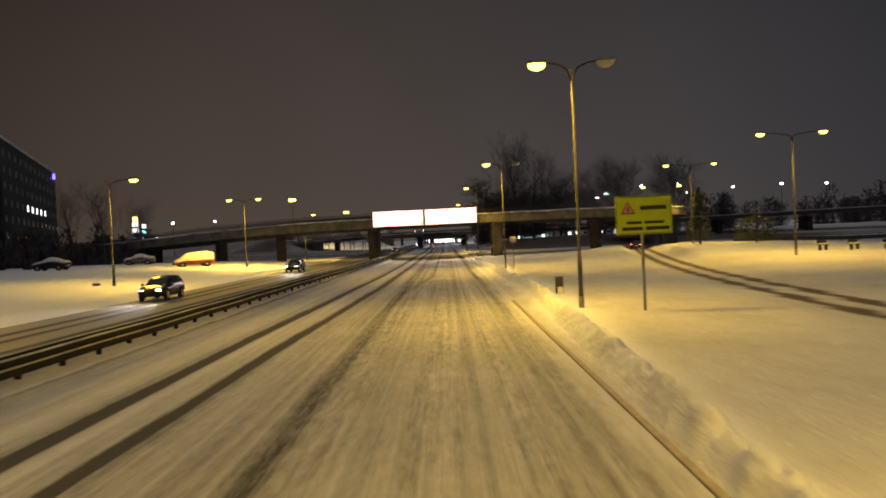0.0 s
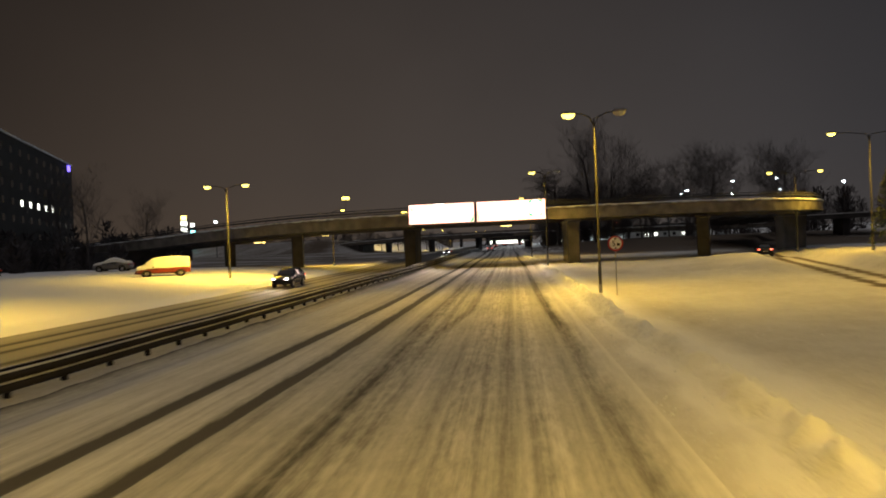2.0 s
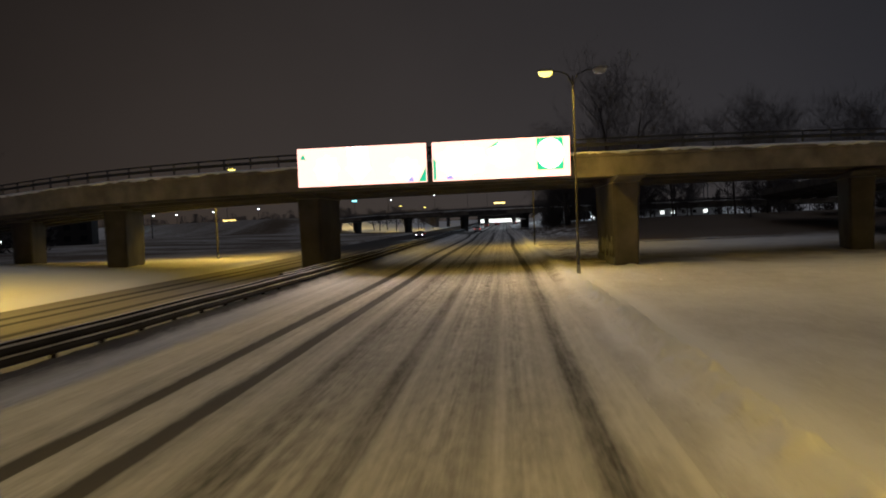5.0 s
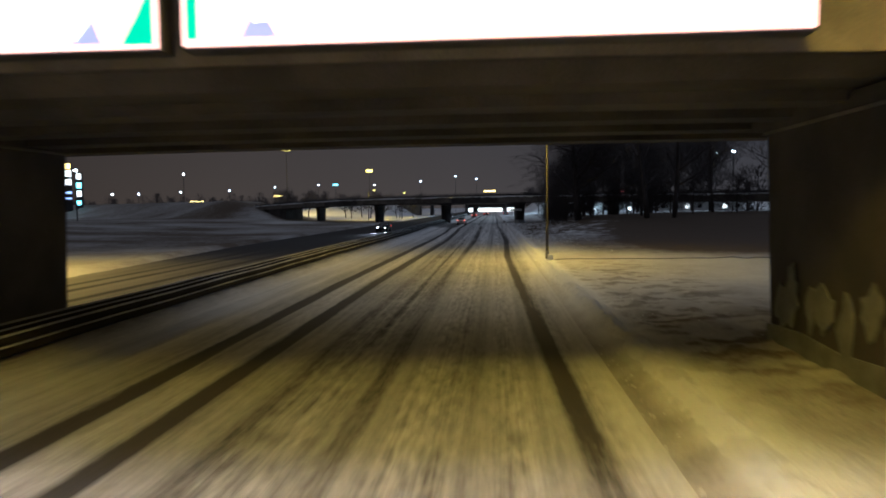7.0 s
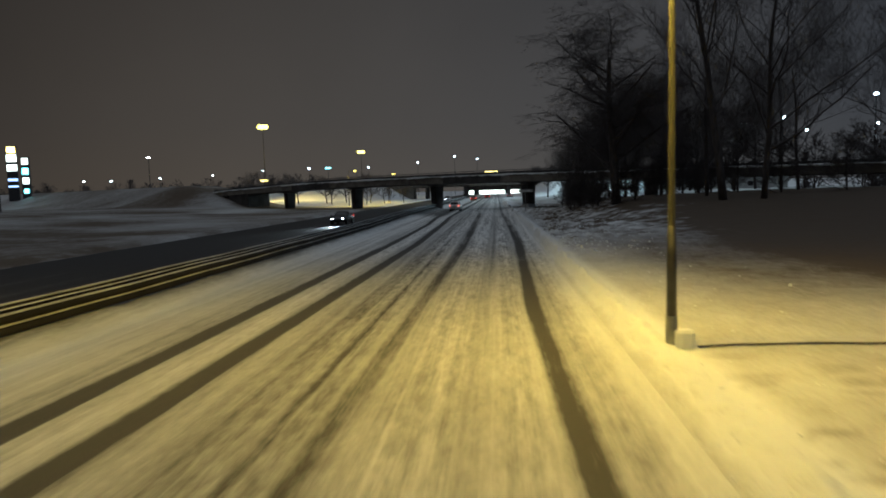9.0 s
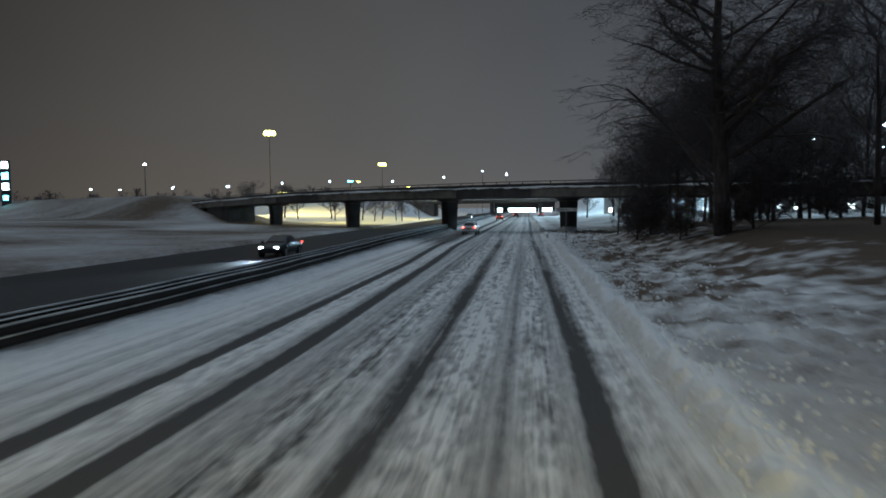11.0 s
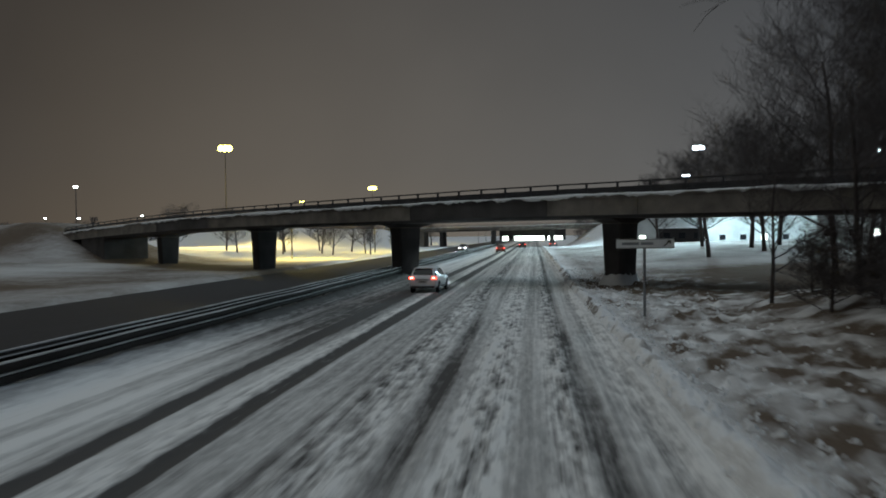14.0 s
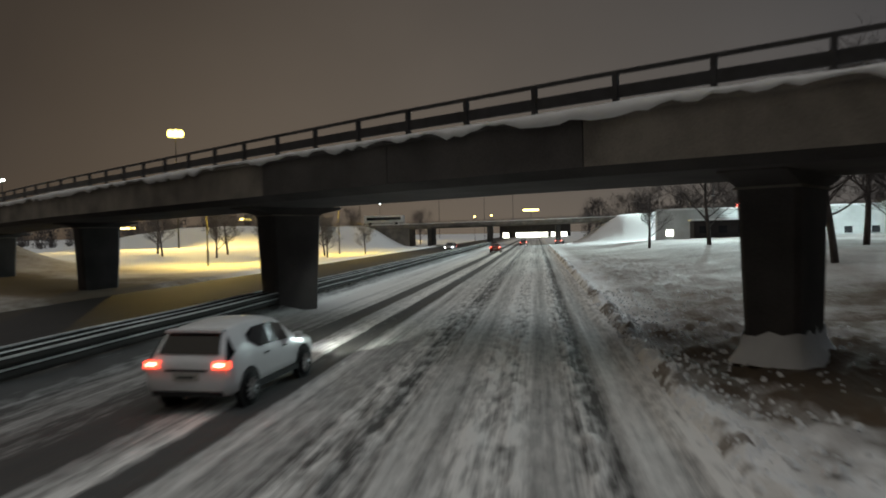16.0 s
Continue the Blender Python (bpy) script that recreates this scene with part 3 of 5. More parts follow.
sheet("road", grade([(-10.9, -8.0, 0.16), (-8.0, -4.2, 0.095), (-4.2, 2.9, 0.085)]), grade([(-40, -4, 1.0), (-4, 90, 0.35), (90, 262, 0.14), (262, 300, 0.35), (300, 460, 1.2), (460, 900, 20)]),
      road_height, road_wear_shade, M_ROAD, "carriageway under packed grey snow with dark wheel ruts", "road",
      lambda x, y: (0.22 + 0.78 * loose(y)) * (0.3 + 0.7 * churned(x, y)))


def left_wear(x, y):
    far = step(120, 175, y)
    w = 0.24 + 0.8 * far + 0.15 * fbm(x * 1.2, y * 0.05, 31)
    for c in (-15.2, -16.7, -18.9, -20.4):
        w = w + (1 - far) * 0.6 * band(x, c + 0.15 * fbm(y * 0.03, 0 * y, 33, 2), 0.26, 0.14)
    return w


sheet("road_2", np.arange(-25.4, -11.9, 0.2), grade([(-40, -4, 2.0), (-4, 300, 0.6), (300, 460, 1.6), (460, 900, 20)]),
      lambda x, y: np.where((x < left_out(y) - 0.2) | (x > -13.2), -0.15, 0.01) + 0.012 * fbm(x * 2, y * 0.5, 34), left_wear, M_WET, "oncoming carriageway, wet and slushy with wheel tracks", "road")


# ---- street lamps ----
def lamp_head(name, parent, x, lit, side, z):
    head = part(name, Shape().prism([(-0.42, 0.0), (-0.34, 0.1), (0.2, 0.13), (0.42, 0.05), (0.42, -0.02), (-0.42, -0.02)] if side > 0 else [(0.42, 0.0), (0.34, 0.1), (-0.2, 0.13), (-0.42, 0.05), (-0.42, -0.02), (0.42, -0.02)], "y", -0.17, 0.17), M_STEEL, parent)
    head.location = (x, 0, z)
    bowl = Shape()
    rings = [(0.38, 0.17, -0.02), (0.37, 0.165, -0.12), (0.29, 0.14, -0.23), (0.13, 0.07, -0.29)]
    verts = [(a * math.cos(j * math.pi / 6), b * math.sin(j * math.pi / 6), c) for a, b, c in rings for j in range(12)]
    faces = [(i * 12 + j, i * 12 + (j + 1) % 12, (i + 1) * 12 + (j + 1) % 12, (i + 1) * 12 + j) for i in range(3) for j in range(12)]
    bowl.add(verts, faces + [tuple(range(36, 48))])
    part("lens", bowl, M_SODIUM if lit else M_UNLIT, head, "glowing yellow glass bowl" if lit else "dark glass bowl", True)
    return head


def street_lamp(x, y, z, height, arm, lit, label, group, watts=4600, thick=1.0):
    """A pole with one arm to each side; lit says which of the two heads burn."""
    lamp = thing("street_lamp", label, "street lamp", group, m=pose(x, y, z))
    part("pole", Shape().tube([(0, 0, -0.3), (0, 0, 1.2), (0, 0, 1.25), (0, 0, height)], [0.115 * thick, 0.11 * thick, 0.09 * thick, 0.055 * thick], 10), M_POLE, lamp, "", True)
    part("dark_foot", Shape().tube([(0, 0, 0.5), (0, 0, 1.6), (0, 0, 2.3)], [0.122 * thick, 0.12 * thick, 0.098 * thick], 10), M_STEEL_DARK, lamp, "dark foot of the pole", True)
    part("base_sleeve", Shape().tube([(0, 0, -0.2), (0, 0, 0.5), (0, 0, 0.55)], [0.145 * thick, 0.14 * thick, 0.1 * thick], 10), M_STEEL, lamp)
    for side, on in zip((-1, 1), lit):
        if on is None:
            continue
        part("arm", Shape().tube([(0, 0, height - 0.5), (side * 0.25, 0, height + 0.05), (side * arm * 0.6, 0, height + 0.25), (side * arm, 0, height + 0.3)], [0.05, 0.045, 0.04, 0.035], 6), M_POLE, lamp, "", True)
        lamp_head("lamp_head", lamp, side * (arm + 0.3), on, side, height + 0.3)
        if on and watts:
            spot("street_lamp_light", (x + side * (arm + 0.3), y, z + height - 0.05), watts, SODIUM, 165, None, 0.9)
    return lamp


RIGHT_LAMP = "tall grey street lamp, one of two arms lit yellow"
for x, y, z in ((5.2, -10.0, 0.2), (5.2, 28.2, 0.2), (5.3, 65.9, 0.15), (4.5, 106.0, 0.2), (3.87, 145.0, 0.25)):
    street_lamp(x, y, z, 10.75 if y == 106.0 else 10.1, 1.15, (True, False), RIGHT_LAMP, "street lamps on the near verge", {106.0: 2500, 145.0: 3600, 65.9: 4500, -10.0: 17000}.get(y, 4200), 0.8)
street_lamp(-29.0, 22.0, 0.3, 9.0, 1.8, (None, True), "street lamp with a single lit yellow arm beside the oncoming lanes", "street lamps on the far verge")
street_lamp(-28.4, 55.7, 0.5, 8.8, 1.8, (None, True), "street lamp with a single lit yellow arm beside the oncoming lanes", "street lamps on the far verge", 3000)
street_lamp(-28.0, 91.6, 0.3, 9.5, 1.7, (True, True), "twin-armed street lamp lit yellow on the far verge", "street lamps on the far verge")
street_lamp(-29.3, 136.3, 0.3, 9.0, 1.6, (None, True), "street lamp with a single lit yellow arm beyond the overpass", "street lamps on the far verge")
for x, y, arm in ((30.6, 59.5, 2.5), (33.3, 91.7, 3.0), (39.0, 122.0, 3.0)):
    street_lamp(x, y, terrain(x, y), 10.6, arm, (True, True), "twin-armed street lamp lit yellow beside the slip road", "street lamps along the slip road", 3000)


def lighting_mast(x, y, top, watts):
    """A tall dark mast with a ring of floodlights at its head."""
    tall = top - float(terrain(x, y))
    mast = thing("lighting_mast", "very tall lighting mast with a ring of bright yellow lamps", "lighting mast", "lighting masts", m=pose(x, y, float(terrain(x, y))))
    part("pole", Shape().tube([(0, 0, 0), (0, 0, tall)], [0.22, 0.08], 8), M_TRIM, mast)
    hoop = [(1.3 * math.cos(k * math.pi / 8), 1.3 * math.sin(k * math.pi / 8), tall + 0.1) for k in range(17)]
    part("ring", Shape().tube(hoop, 0.06, 5, False), M_STEEL_DARK, mast)
    for k in range(6):
        a = k * math.pi / 3
        c, s = math.cos(a), math.sin(a)
        part("lamp", Shape().tube([(1.3 * c, 1.3 * s, tall + 0.7), (1.35 * c, 1.35 * s, tall + 0.35), (1.45 * c, 1.45 * s, tall - 0.45), (1.45 * c, 1.45 * s, tall - 0.9)], [0.3, 0.68, 0.75, 0.35], 10), M_SODIUM, mast, "glaring yellow floodlight", True)
    spot("mast_light", (x, y - 1.8, top - 1.4), watts, (1.0, 0.68, 0.2), 99, (x + 13, y - 17, 0))


lighting_mast(-88.2, 384.3, 29.7, 45000)
lighting_mast(-77.2, 517.0, 27.2, 30000)
for x, y in ((-37.0, 300.0), (-33.0, 338.0)):
    street_lamp(x, y, terrain(x, y), 8.6, 1.4, (None, True), "street lamp lit yellow by the snowy park beyond the bridge", "street lamps by the park", 3000)


# ---- cool white lamps and far lights ----
def far_lamp(x, y, height, mat, label, group, size=1.0):
    lamp = thing("street_lamp", label, "street lamp", group, m=pose(x, y, terrain(x, y)))
    part("pole", Shape().tube([(0, 0, 0), (0, 0, height)], [0.16, 0.1], 6), M_STEEL_DARK, lamp)
    part("lamp_head", Shape().prism([(-0.5 * size, 0), (-0.3 * size, 0.28 * size), (0.3 * size, 0.28 * size), (0.5 * size, 0), (0.3 * size, -0.25 * size), (-0.3 * size, -0.25 * size)], "y", -0.3 * size, 0.3 * size), mat, lamp, "glowing lamp head").location = (0, 0, height)


FAR_WHITE = ((-226, 485, 14), (-214, 492, 14), (-206, 531, 16), (-178, 544, 17), (-166, 603, 21), (-135, 612, 22), (-93, 622, 22), (-55, 608, 24), (-27, 580, 26), (-12, 581, 24),
             (121, 405, 23), (142, 395, 24), (84, 288, 22), (98, 283, 22), (118, 276, 19), (134, 268, 19), (148, 261, 18), (66, 292, 18), (-114, 278, 15), (-131, 378, 19))
for x, y, h in FAR_WHITE:
    far_lamp(x, y, h - float(terrain(x, y)), M_COOLLAMP, "distant street lamp glowing white", "distant white lamps", 0.9)


def flood_mast(x, y, top, watts, aim):
    h = top - float(terrain(x, y))
    mast = thing("flood_light_mast", "tall mast with a glaring cool white floodlight", "floodlight", "floodlight masts", m=pose(x, y, terrain(x, y)))
    part("pole", Shape().tube([(0, 0, 0), (0, 0, h)], [0.2, 0.1], 8), M_STEEL_DARK, mast)
    part("crossbar", Shape().box(0, 0, h, 2.0, 0.14, 0.14), M_STEEL_DARK, mast)
    for k in (-0.6, 0.6):
        part("flood_head", Shape().box(k, -0.2, h - 0.1, 0.9, 0.35, 0.7, 0, 0.05), M_COOLLAMP, mast, "glaring white floodlight")
    spot("flood_light", (x, y - 0.6, top - 0.1), watts, COOL, 140, aim)


flood_mast(45.3, 409.0, 20.8, 60000, (0, 255, 0))
flood_mast(96.4, 402.0, 26.0, 40000, (40, 280, 0))
flood_mast(33.1, 341.0, 20.7, 13000, (0, 260, 0))
spot("hall_flood", (33.8, 341.4, 20.3), 17000, COOL, 75, (52, 360, 3))


# ---- overpass one, with the two lit boards ----
def rail_with_posts(parent, line, base, height, every, rails, post_size=0.09):
    """Posts along a line of points, with rails at the given heights."""
    pts = [Vector(p) for p in line]
    run, since = 0.0, every
    for a, b in zip(pts, pts[1:]):
        d = (b - a).length
        while since <= d:
            p = a + (b - a) * (since / d)
            part("rail_post", Shape().box(p.x, p.y, p.z + base + height / 2, post_size, post_size, height, math.degrees(math.atan2(b.y - a.y, b.x - a.x))), M_STEEL_DARK, parent)
            since += every
        since -= d
    for h, r in rails:
        part("rail", Shape().sweep(line, [(-0.03, base + h - r), (0.03, base + h - r), (0.03, base + h + r), (-0.03, base + h + r)]), M_STEEL_DARK, parent)


def uneven_snow(line, inner, top, out, sag, seed):
    """Snow that lies along an edge and hangs over it unevenly."""
    rng = random.Random(seed)
    pts = []
    for a, b in zip([Vector(p) for p in line], [Vector(p) for p in line[1:]]):
        n = max(1, int((b - a).length / 0.25))
        pts += [a.lerp(b, k / n) for k in range(n)]
    sh, verts = Shape(), []
    drop, lump = 0.0, 0.0
    for i, p in enumerate(pts):
        d = pts[min(i + 1, len(pts) - 1)] - pts[max(i - 1, 0)]
        d.z = 0
        d.normalize()
        side = Vector((d.y, -d.x, 0)) * (1 if out > 0 else -1)
        drop = max(0.0, min(sag, drop + rng.uniform(-0.13, 0.12)))
        lump = max(-0.04, min(0.1, lump + rng.uniform(-0.03, 0.03)))
        for o, u in ((-inner, top - 0.02), (-inner * 0.5, top + 0.05 + lump), (abs(out) * 0.5, top + 0.05 + lump * 0.6), (abs(out) + 0.03, top + 0.02), (abs(out) + 0.06, top - 0.03 - drop), (abs(out) + 0.005, top - 0.05 - drop)):
            verts.append(p + side * o + Vector((0, 0, u)))
    faces = [(i * 6 + j, i * 6 + j + 1, (i + 1) * 6 + j + 1, (i + 1) * 6 + j) for i in range(len(pts) - 1) for j in range(5)]
    return sh.add(verts, faces)


def curve(points, per=6):
    """A smooth line through the points."""
    p = [Vector(q) for q in points]
    p = [p[0] * 2 - p[1]] + p + [p[-1] * 2 - p[-2]]
    out = []
    for i in range(1, len(p) - 2):
        for k in range(per):
            t = k / per
            out.append(0.5 * ((2 * p[i]) + (p[i + 1] - p[i - 1]) * t + (2 * p[i] - 5 * p[i + 1] + 4 * p[i + 2] - p[i + 3 if i + 3 < len(p) else -1]) * t * t * 0 + (2 * p[i - 1] - 5 * p[i] + 4 * p[i + 1] - p[i + 2]) * t * t + (-p[i - 1] + 3 * p[i] - 3 * p[i + 1] + p[i + 2]) * t ** 3))
    return out + [p[-2]]


def pier(parent, x, y, turn, wide, long, top, flare, z0=-0.2, low=0.92):
    """A wall pier whose head reaches out to both deck edges."""
    c, s = math.cos(radians(turn)), math.sin(radians(turn))
    h = wide / 2
    sh = Shape()
    rows = [(z0, h * low, long * 0.5 * low), (top - 0.3, h, long / 2), (top - 0.04, h * 1.04, long / 2 + flare), (top + 0.05, h * 1.04, long / 2 + flare)]
    k = 0.12
    verts = []
    for z, a, b in rows:
        for px, py in ((-a + k, -b), (a - k, -b), (a, -b + k), (a, b - k), (a - k, b), (-a + k, b), (-a, b - k), (-a, -b + k)):
            verts.append((x + px * c - py * s, y + px * s + py * c, z))
    faces = [(i * 8 + j, i * 8 + (j + 1) % 8, (i + 1) * 8 + (j + 1) % 8, (i + 1) * 8 + j) for i in range(3) for j in range(8)]
    sh.add(verts, faces + [tuple(range(7, -1, -1)), tuple(range(24, 32))])
    p = part("pier", sh, M_CONCRETE_DARK, parent, "stained concrete pier with shade darkened into its colour")
    part("bearing_cap", Shape().box(x, y, top - 0.32, wide * 1.06, long * 1.02, 0.07, turn, 0.03), M_CONCRETE, p)
    return p


over1 = thing("overpass", "long curved concrete road overpass with wall piers and steel railing", "overpass", kind="structure")
SOFFIT1 = 5.65
near1 = curve([(-78, 139, -2.1), (-60, 129.5, -1.4), (-45, 121.6, -0.7), (-37, 118, -0.4), (-29, 115.2, -0.15), (-20, 112.8, -0.05), (-11, 111.6, 0), (5, 112.0, 0.1), (20, 114.2, 0.2), (33, 118.2, 0.2), (43, 126, 0.2), (49.5, 139, 0.1), (53.5, 160, -0.2), (56, 185, -0.8)])
W1 = 12.6
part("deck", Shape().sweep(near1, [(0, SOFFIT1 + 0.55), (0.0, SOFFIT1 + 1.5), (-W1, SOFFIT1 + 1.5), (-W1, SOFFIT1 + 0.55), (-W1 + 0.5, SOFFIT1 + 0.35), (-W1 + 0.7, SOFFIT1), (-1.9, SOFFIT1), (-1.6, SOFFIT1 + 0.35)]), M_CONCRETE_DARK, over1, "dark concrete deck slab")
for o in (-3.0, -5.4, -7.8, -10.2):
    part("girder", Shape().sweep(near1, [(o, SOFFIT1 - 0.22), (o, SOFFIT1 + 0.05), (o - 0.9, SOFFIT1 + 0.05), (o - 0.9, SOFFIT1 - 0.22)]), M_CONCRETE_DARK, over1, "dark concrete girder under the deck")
part("fascia", Shape().sweep(near1, [(0.004, SOFFIT1 + 0.08), (0.12, SOFFIT1 + 0.02), (0.14, SOFFIT1 + 1.25), (0.22, SOFFIT1 + 1.3), (0.22, SOFFIT1 + 1.56), (-0.3, SOFFIT1 + 1.56), (-0.3, SOFFIT1 + 1.504), (0.004, SOFFIT1 + 1.504)]), M_CONCRETE, over1, "pale weathered concrete edge beam")
part("kerb_snow", uneven_snow(near1, 1.0, SOFFIT1 + 1.565, 0.22, 0.12, 1), M_SNOWCAP, over1, "snow lying along the deck edge", True)
rail_with_posts(over1, near1, SOFFIT1 + 1.6, 0.85, 2.0, ((0.8, 0.05), (0.45, 0.1)))
far1 = [p + Vector((0, W1 - 0.3, 0)) for p in near1[:40]]
part("rail", Shape().sweep(far1, [(-0.04, SOFFIT1 + 2.0), (0.04, SOFFIT1 + 2.0), (0.04, SOFFIT1 + 2.4), (-0.04, SOFFIT1 + 2.4)]), M_STEEL_DARK, over1)
for x, y, turn, long in ((8.1, 115.2, 0, 8.0), (-13.2, 118.3, 0, 6.0), (-30.6, 121.6, 16, 6.0), (-43.5, 127.5, 25, 6.0), (26.6, 121.5, -18, 6.0), (45.0, 139.0, -55, 6.0)):
    pier(over1, x, y, turn, 1.6, long, SOFFIT1 - (0.6 if x < -40 else 0.12 if x < -25 else 0), min(2.2, 6.1 - long / 2))
wall_paint = [o for o in over1.children if o.name.startswith("pier")][0]
prng = random.Random(5)
for k in range(9):
    cy, cz, ry, rz = 112.3 + 0.72 * k + prng.uniform(-0.2, 0.2), 1.3 + prng.uniform(-0.35, 0.35), prng.uniform(0.22, 0.5), prng.uniform(0.3, 0.75)
    turns = [j * math.pi / 7 for j in range(14)]
    blob = [(cy + ry * prng.uniform(0.55, 1.2) * math.cos(a), cz + rz * prng.uniform(0.55, 1.2) * math.sin(a)) for a in turns]
    part("painted_shape", Shape().prism(blob, "x", 7.285 - 0.002 * k, 7.31), M_GRAFFITI, wall_paint, "faded pale paint on the concrete")
    part("paint_drip", Shape().prism([(cy - 0.05, cz - rz * 0.5), (cy + 0.06, cz - rz * 0.5), (cy + 0.03, cz - rz * 0.5 - prng.uniform(0.3, 0.6)), (cy - 0.02, cz - rz * 0.5 - 0.3)], "x", 7.262, 7.3), M_GRAFFITI, wall_paint)
part("painted_base", Shape().prism([(111.5, 0.05), (118.9, 0.05), (118.9, 0.62), (117.1, 0.7), (115.4, 0.6), (113.4, 0.72), (111.5, 0.66)], "x", 7.29, 7.34), M_GRAFFITI, wall_paint, "pale splashed foot of the pier")
part("abutment", Shape().box(-66, 137, 1.6, 12, 11, 5.0, 30, 0.1), M_CONCRETE_DARK, over1, "dark concrete abutment")

# lit boards on the near face of the overpass
def billboard(x0, x1, shapes):
    b = thing("billboard", "long backlit advertising board glaring white and salmon, fixed to the overpass", "billboard", "lit boards on the overpass")
    y, z0, z1 = 110.95, 5.85, 8.35
    part("housing", Shape().box((x0 + x1) / 2, y + 0.22, (z0 + z1) / 2, x1 - x0, 0.4, z1 - z0, 0, 0.03), M_STEEL_DARK, b)
    part("lit_face", Shape().box((x0 + x1) / 2, y, (z0 + z1) / 2, x1 - x0 - 0.06, 0.03, z1 - z0 - 0.06), M_SALMON, b, "backlit salmon-coloured print")
    for k in range(4):
        part("bracket", Shape().box(x0 + (k + 0.5) * (x1 - x0) / 4, y + 0.62, z1 - 0.4, 0.1, 0.5, 0.12), M_STEEL_DARK, b)
    for name, outline, mat in shapes:
        w, h = x1 - x0, z1 - z0
        part(name, Shape().prism([(x0 + u * w, z0 + v * h) for u, v in outline], "y", y - 0.024, y - 0.019), mat, b)
    return b


def ring_of(cu, cv, ru, rv, n=14, wave=0.0):
    return [(cu + (1 + wave * (i % 2)) * ru * math.cos(2 * math.pi * i / n), cv + (1 + wave * (i % 2)) * rv * math.sin(2 * math.pi * i / n)) for i in range(n)]


billboard(-12.5, -4.15, [
    ("white_blossom", ring_of(0.23, 0.45, 0.1, 0.36, 16, -0.2), M_ADWHITE),
    ("white_heart", [(0.47, 0.08), (0.57, 0.42), (0.555, 0.47), (0.545, 0.97), (0.39, 0.97), (0.40, 0.5), (0.375, 0.45)], M_ADWHITE),
    ("white_burst", ring_of(0.83, 0.36, 0.12, 0.3, 18, -0.25), M_ADWHITE),
    ("green_leaf", [(0.02, 0.72), (0.05, 0.85), (0.07, 0.7)], M_ADGREEN),
    ("green_edge", [(0.93, 0.03), (0.99, 0.03), (0.99, 0.4), (0.96, 0.2)], M_ADGREEN),
    ("blue_edge", [(0.84, 0.04), (0.88, 0.2), (0.9, 0.04)], M_ADBLUE)])
billboard(-3.85, 4.75, [
    ("white_splash", ring_of(0.22, 0.5, 0.2, 0.42, 18, -0.15), M_ADWHITE),
    ("white_glow", ring_of(0.52, 0.6, 0.12, 0.33, 14, -0.2), M_ADWHITE),
    ("green_square", [(0.76, 0.18), (0.95, 0.18), (0.95, 0.97), (0.76, 0.97)], M_ADGREEN),
    ("green_leaf", [(0.2, 0.75), (0.24, 0.95), (0.27, 0.72)], M_ADGREEN),
    ("green_leaf", [(0.41, 0.78), (0.49, 0.95), (0.5, 0.85)], M_ADGREEN),
    ("green_edge", [(0.01, 0.05), (0.03, 0.05), (0.03, 0.5), (0.01, 0.6)], M_ADGREEN),
    ("blue_edge", [(0.1, 0.05), (0.13, 0.25), (0.16, 0.05)], M_ADBLUE)])
disc = Shape().prism([(-3.85 + 8.6 * u, 5.85 + 2.5 * v) for u, v in ring_of(0.855, 0.58, 0.095, 0.37, 24)], "y", 110.915, 110.922)
part("white_disc", disc, M_ADWHITE, [o for o in scene.objects if o.name.startswith("billboard")][-1])
for x, w in ((-8.3, 500), (0.45, 500)):
    d = bpy.data.lights.new("board_light", "AREA")
    d.shape, d.size, d.size_y, d.energy, d.color = "RECTANGLE", 8.2, 2.4, w * 0.6, (1.0, 0.85, 0.8)
    ob = tagged(new("board_light", d), kind="structure")
    ob.matrix_world = look((x, 110.8, 7.1), (x, 100, 6.2))

# ---- overpass two, askew ----
over2 = thing("overpass", "narrow concrete ramp bridge crossing askew with snow along its edge", "overpass", kind="structure")
SOFFIT2 = 4.5


def crown(s):
    """The ramp falls away to both ends."""
    return -0.8 * (max(0.0, s - 165) / 44) ** 2 - 0.009 * max(0.0, 140 - s)


near2 = [(*skew(s, 201.1 + 0.0012 * (s - 150) ** 2 * (s < 150)), crown(s)) for s in [58.5 + 6 * k for k in range(28)]]
W2 = 6.4
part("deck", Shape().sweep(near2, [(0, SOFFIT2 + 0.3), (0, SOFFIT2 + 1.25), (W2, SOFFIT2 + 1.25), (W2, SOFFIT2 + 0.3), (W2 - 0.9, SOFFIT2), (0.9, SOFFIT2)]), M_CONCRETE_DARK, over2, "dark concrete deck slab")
for k, (a, b) in enumerate(zip(near2[:-1], near2[1:])):
    seg = [Vector(a), Vector(a).lerp(Vector(b), 0.995)]
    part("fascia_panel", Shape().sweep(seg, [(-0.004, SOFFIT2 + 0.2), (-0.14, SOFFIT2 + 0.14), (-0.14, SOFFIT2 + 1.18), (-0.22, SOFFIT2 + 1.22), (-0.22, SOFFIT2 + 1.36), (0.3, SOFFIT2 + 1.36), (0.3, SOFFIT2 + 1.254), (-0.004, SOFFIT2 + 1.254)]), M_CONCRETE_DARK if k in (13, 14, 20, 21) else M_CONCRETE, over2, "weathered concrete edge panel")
part("kerb_snow", uneven_snow(near2, 0.7, SOFFIT2 + 1.365, -0.22, 0.22, 2), M_SNOWCAP, over2, "snow lying along the deck edge and hanging over it", True)
rail_with_posts(over2, near2, SOFFIT2 + 1.36, 0.72, 2.0, ((0.7, 0.045), (0.3, 0.13)), 0.11)
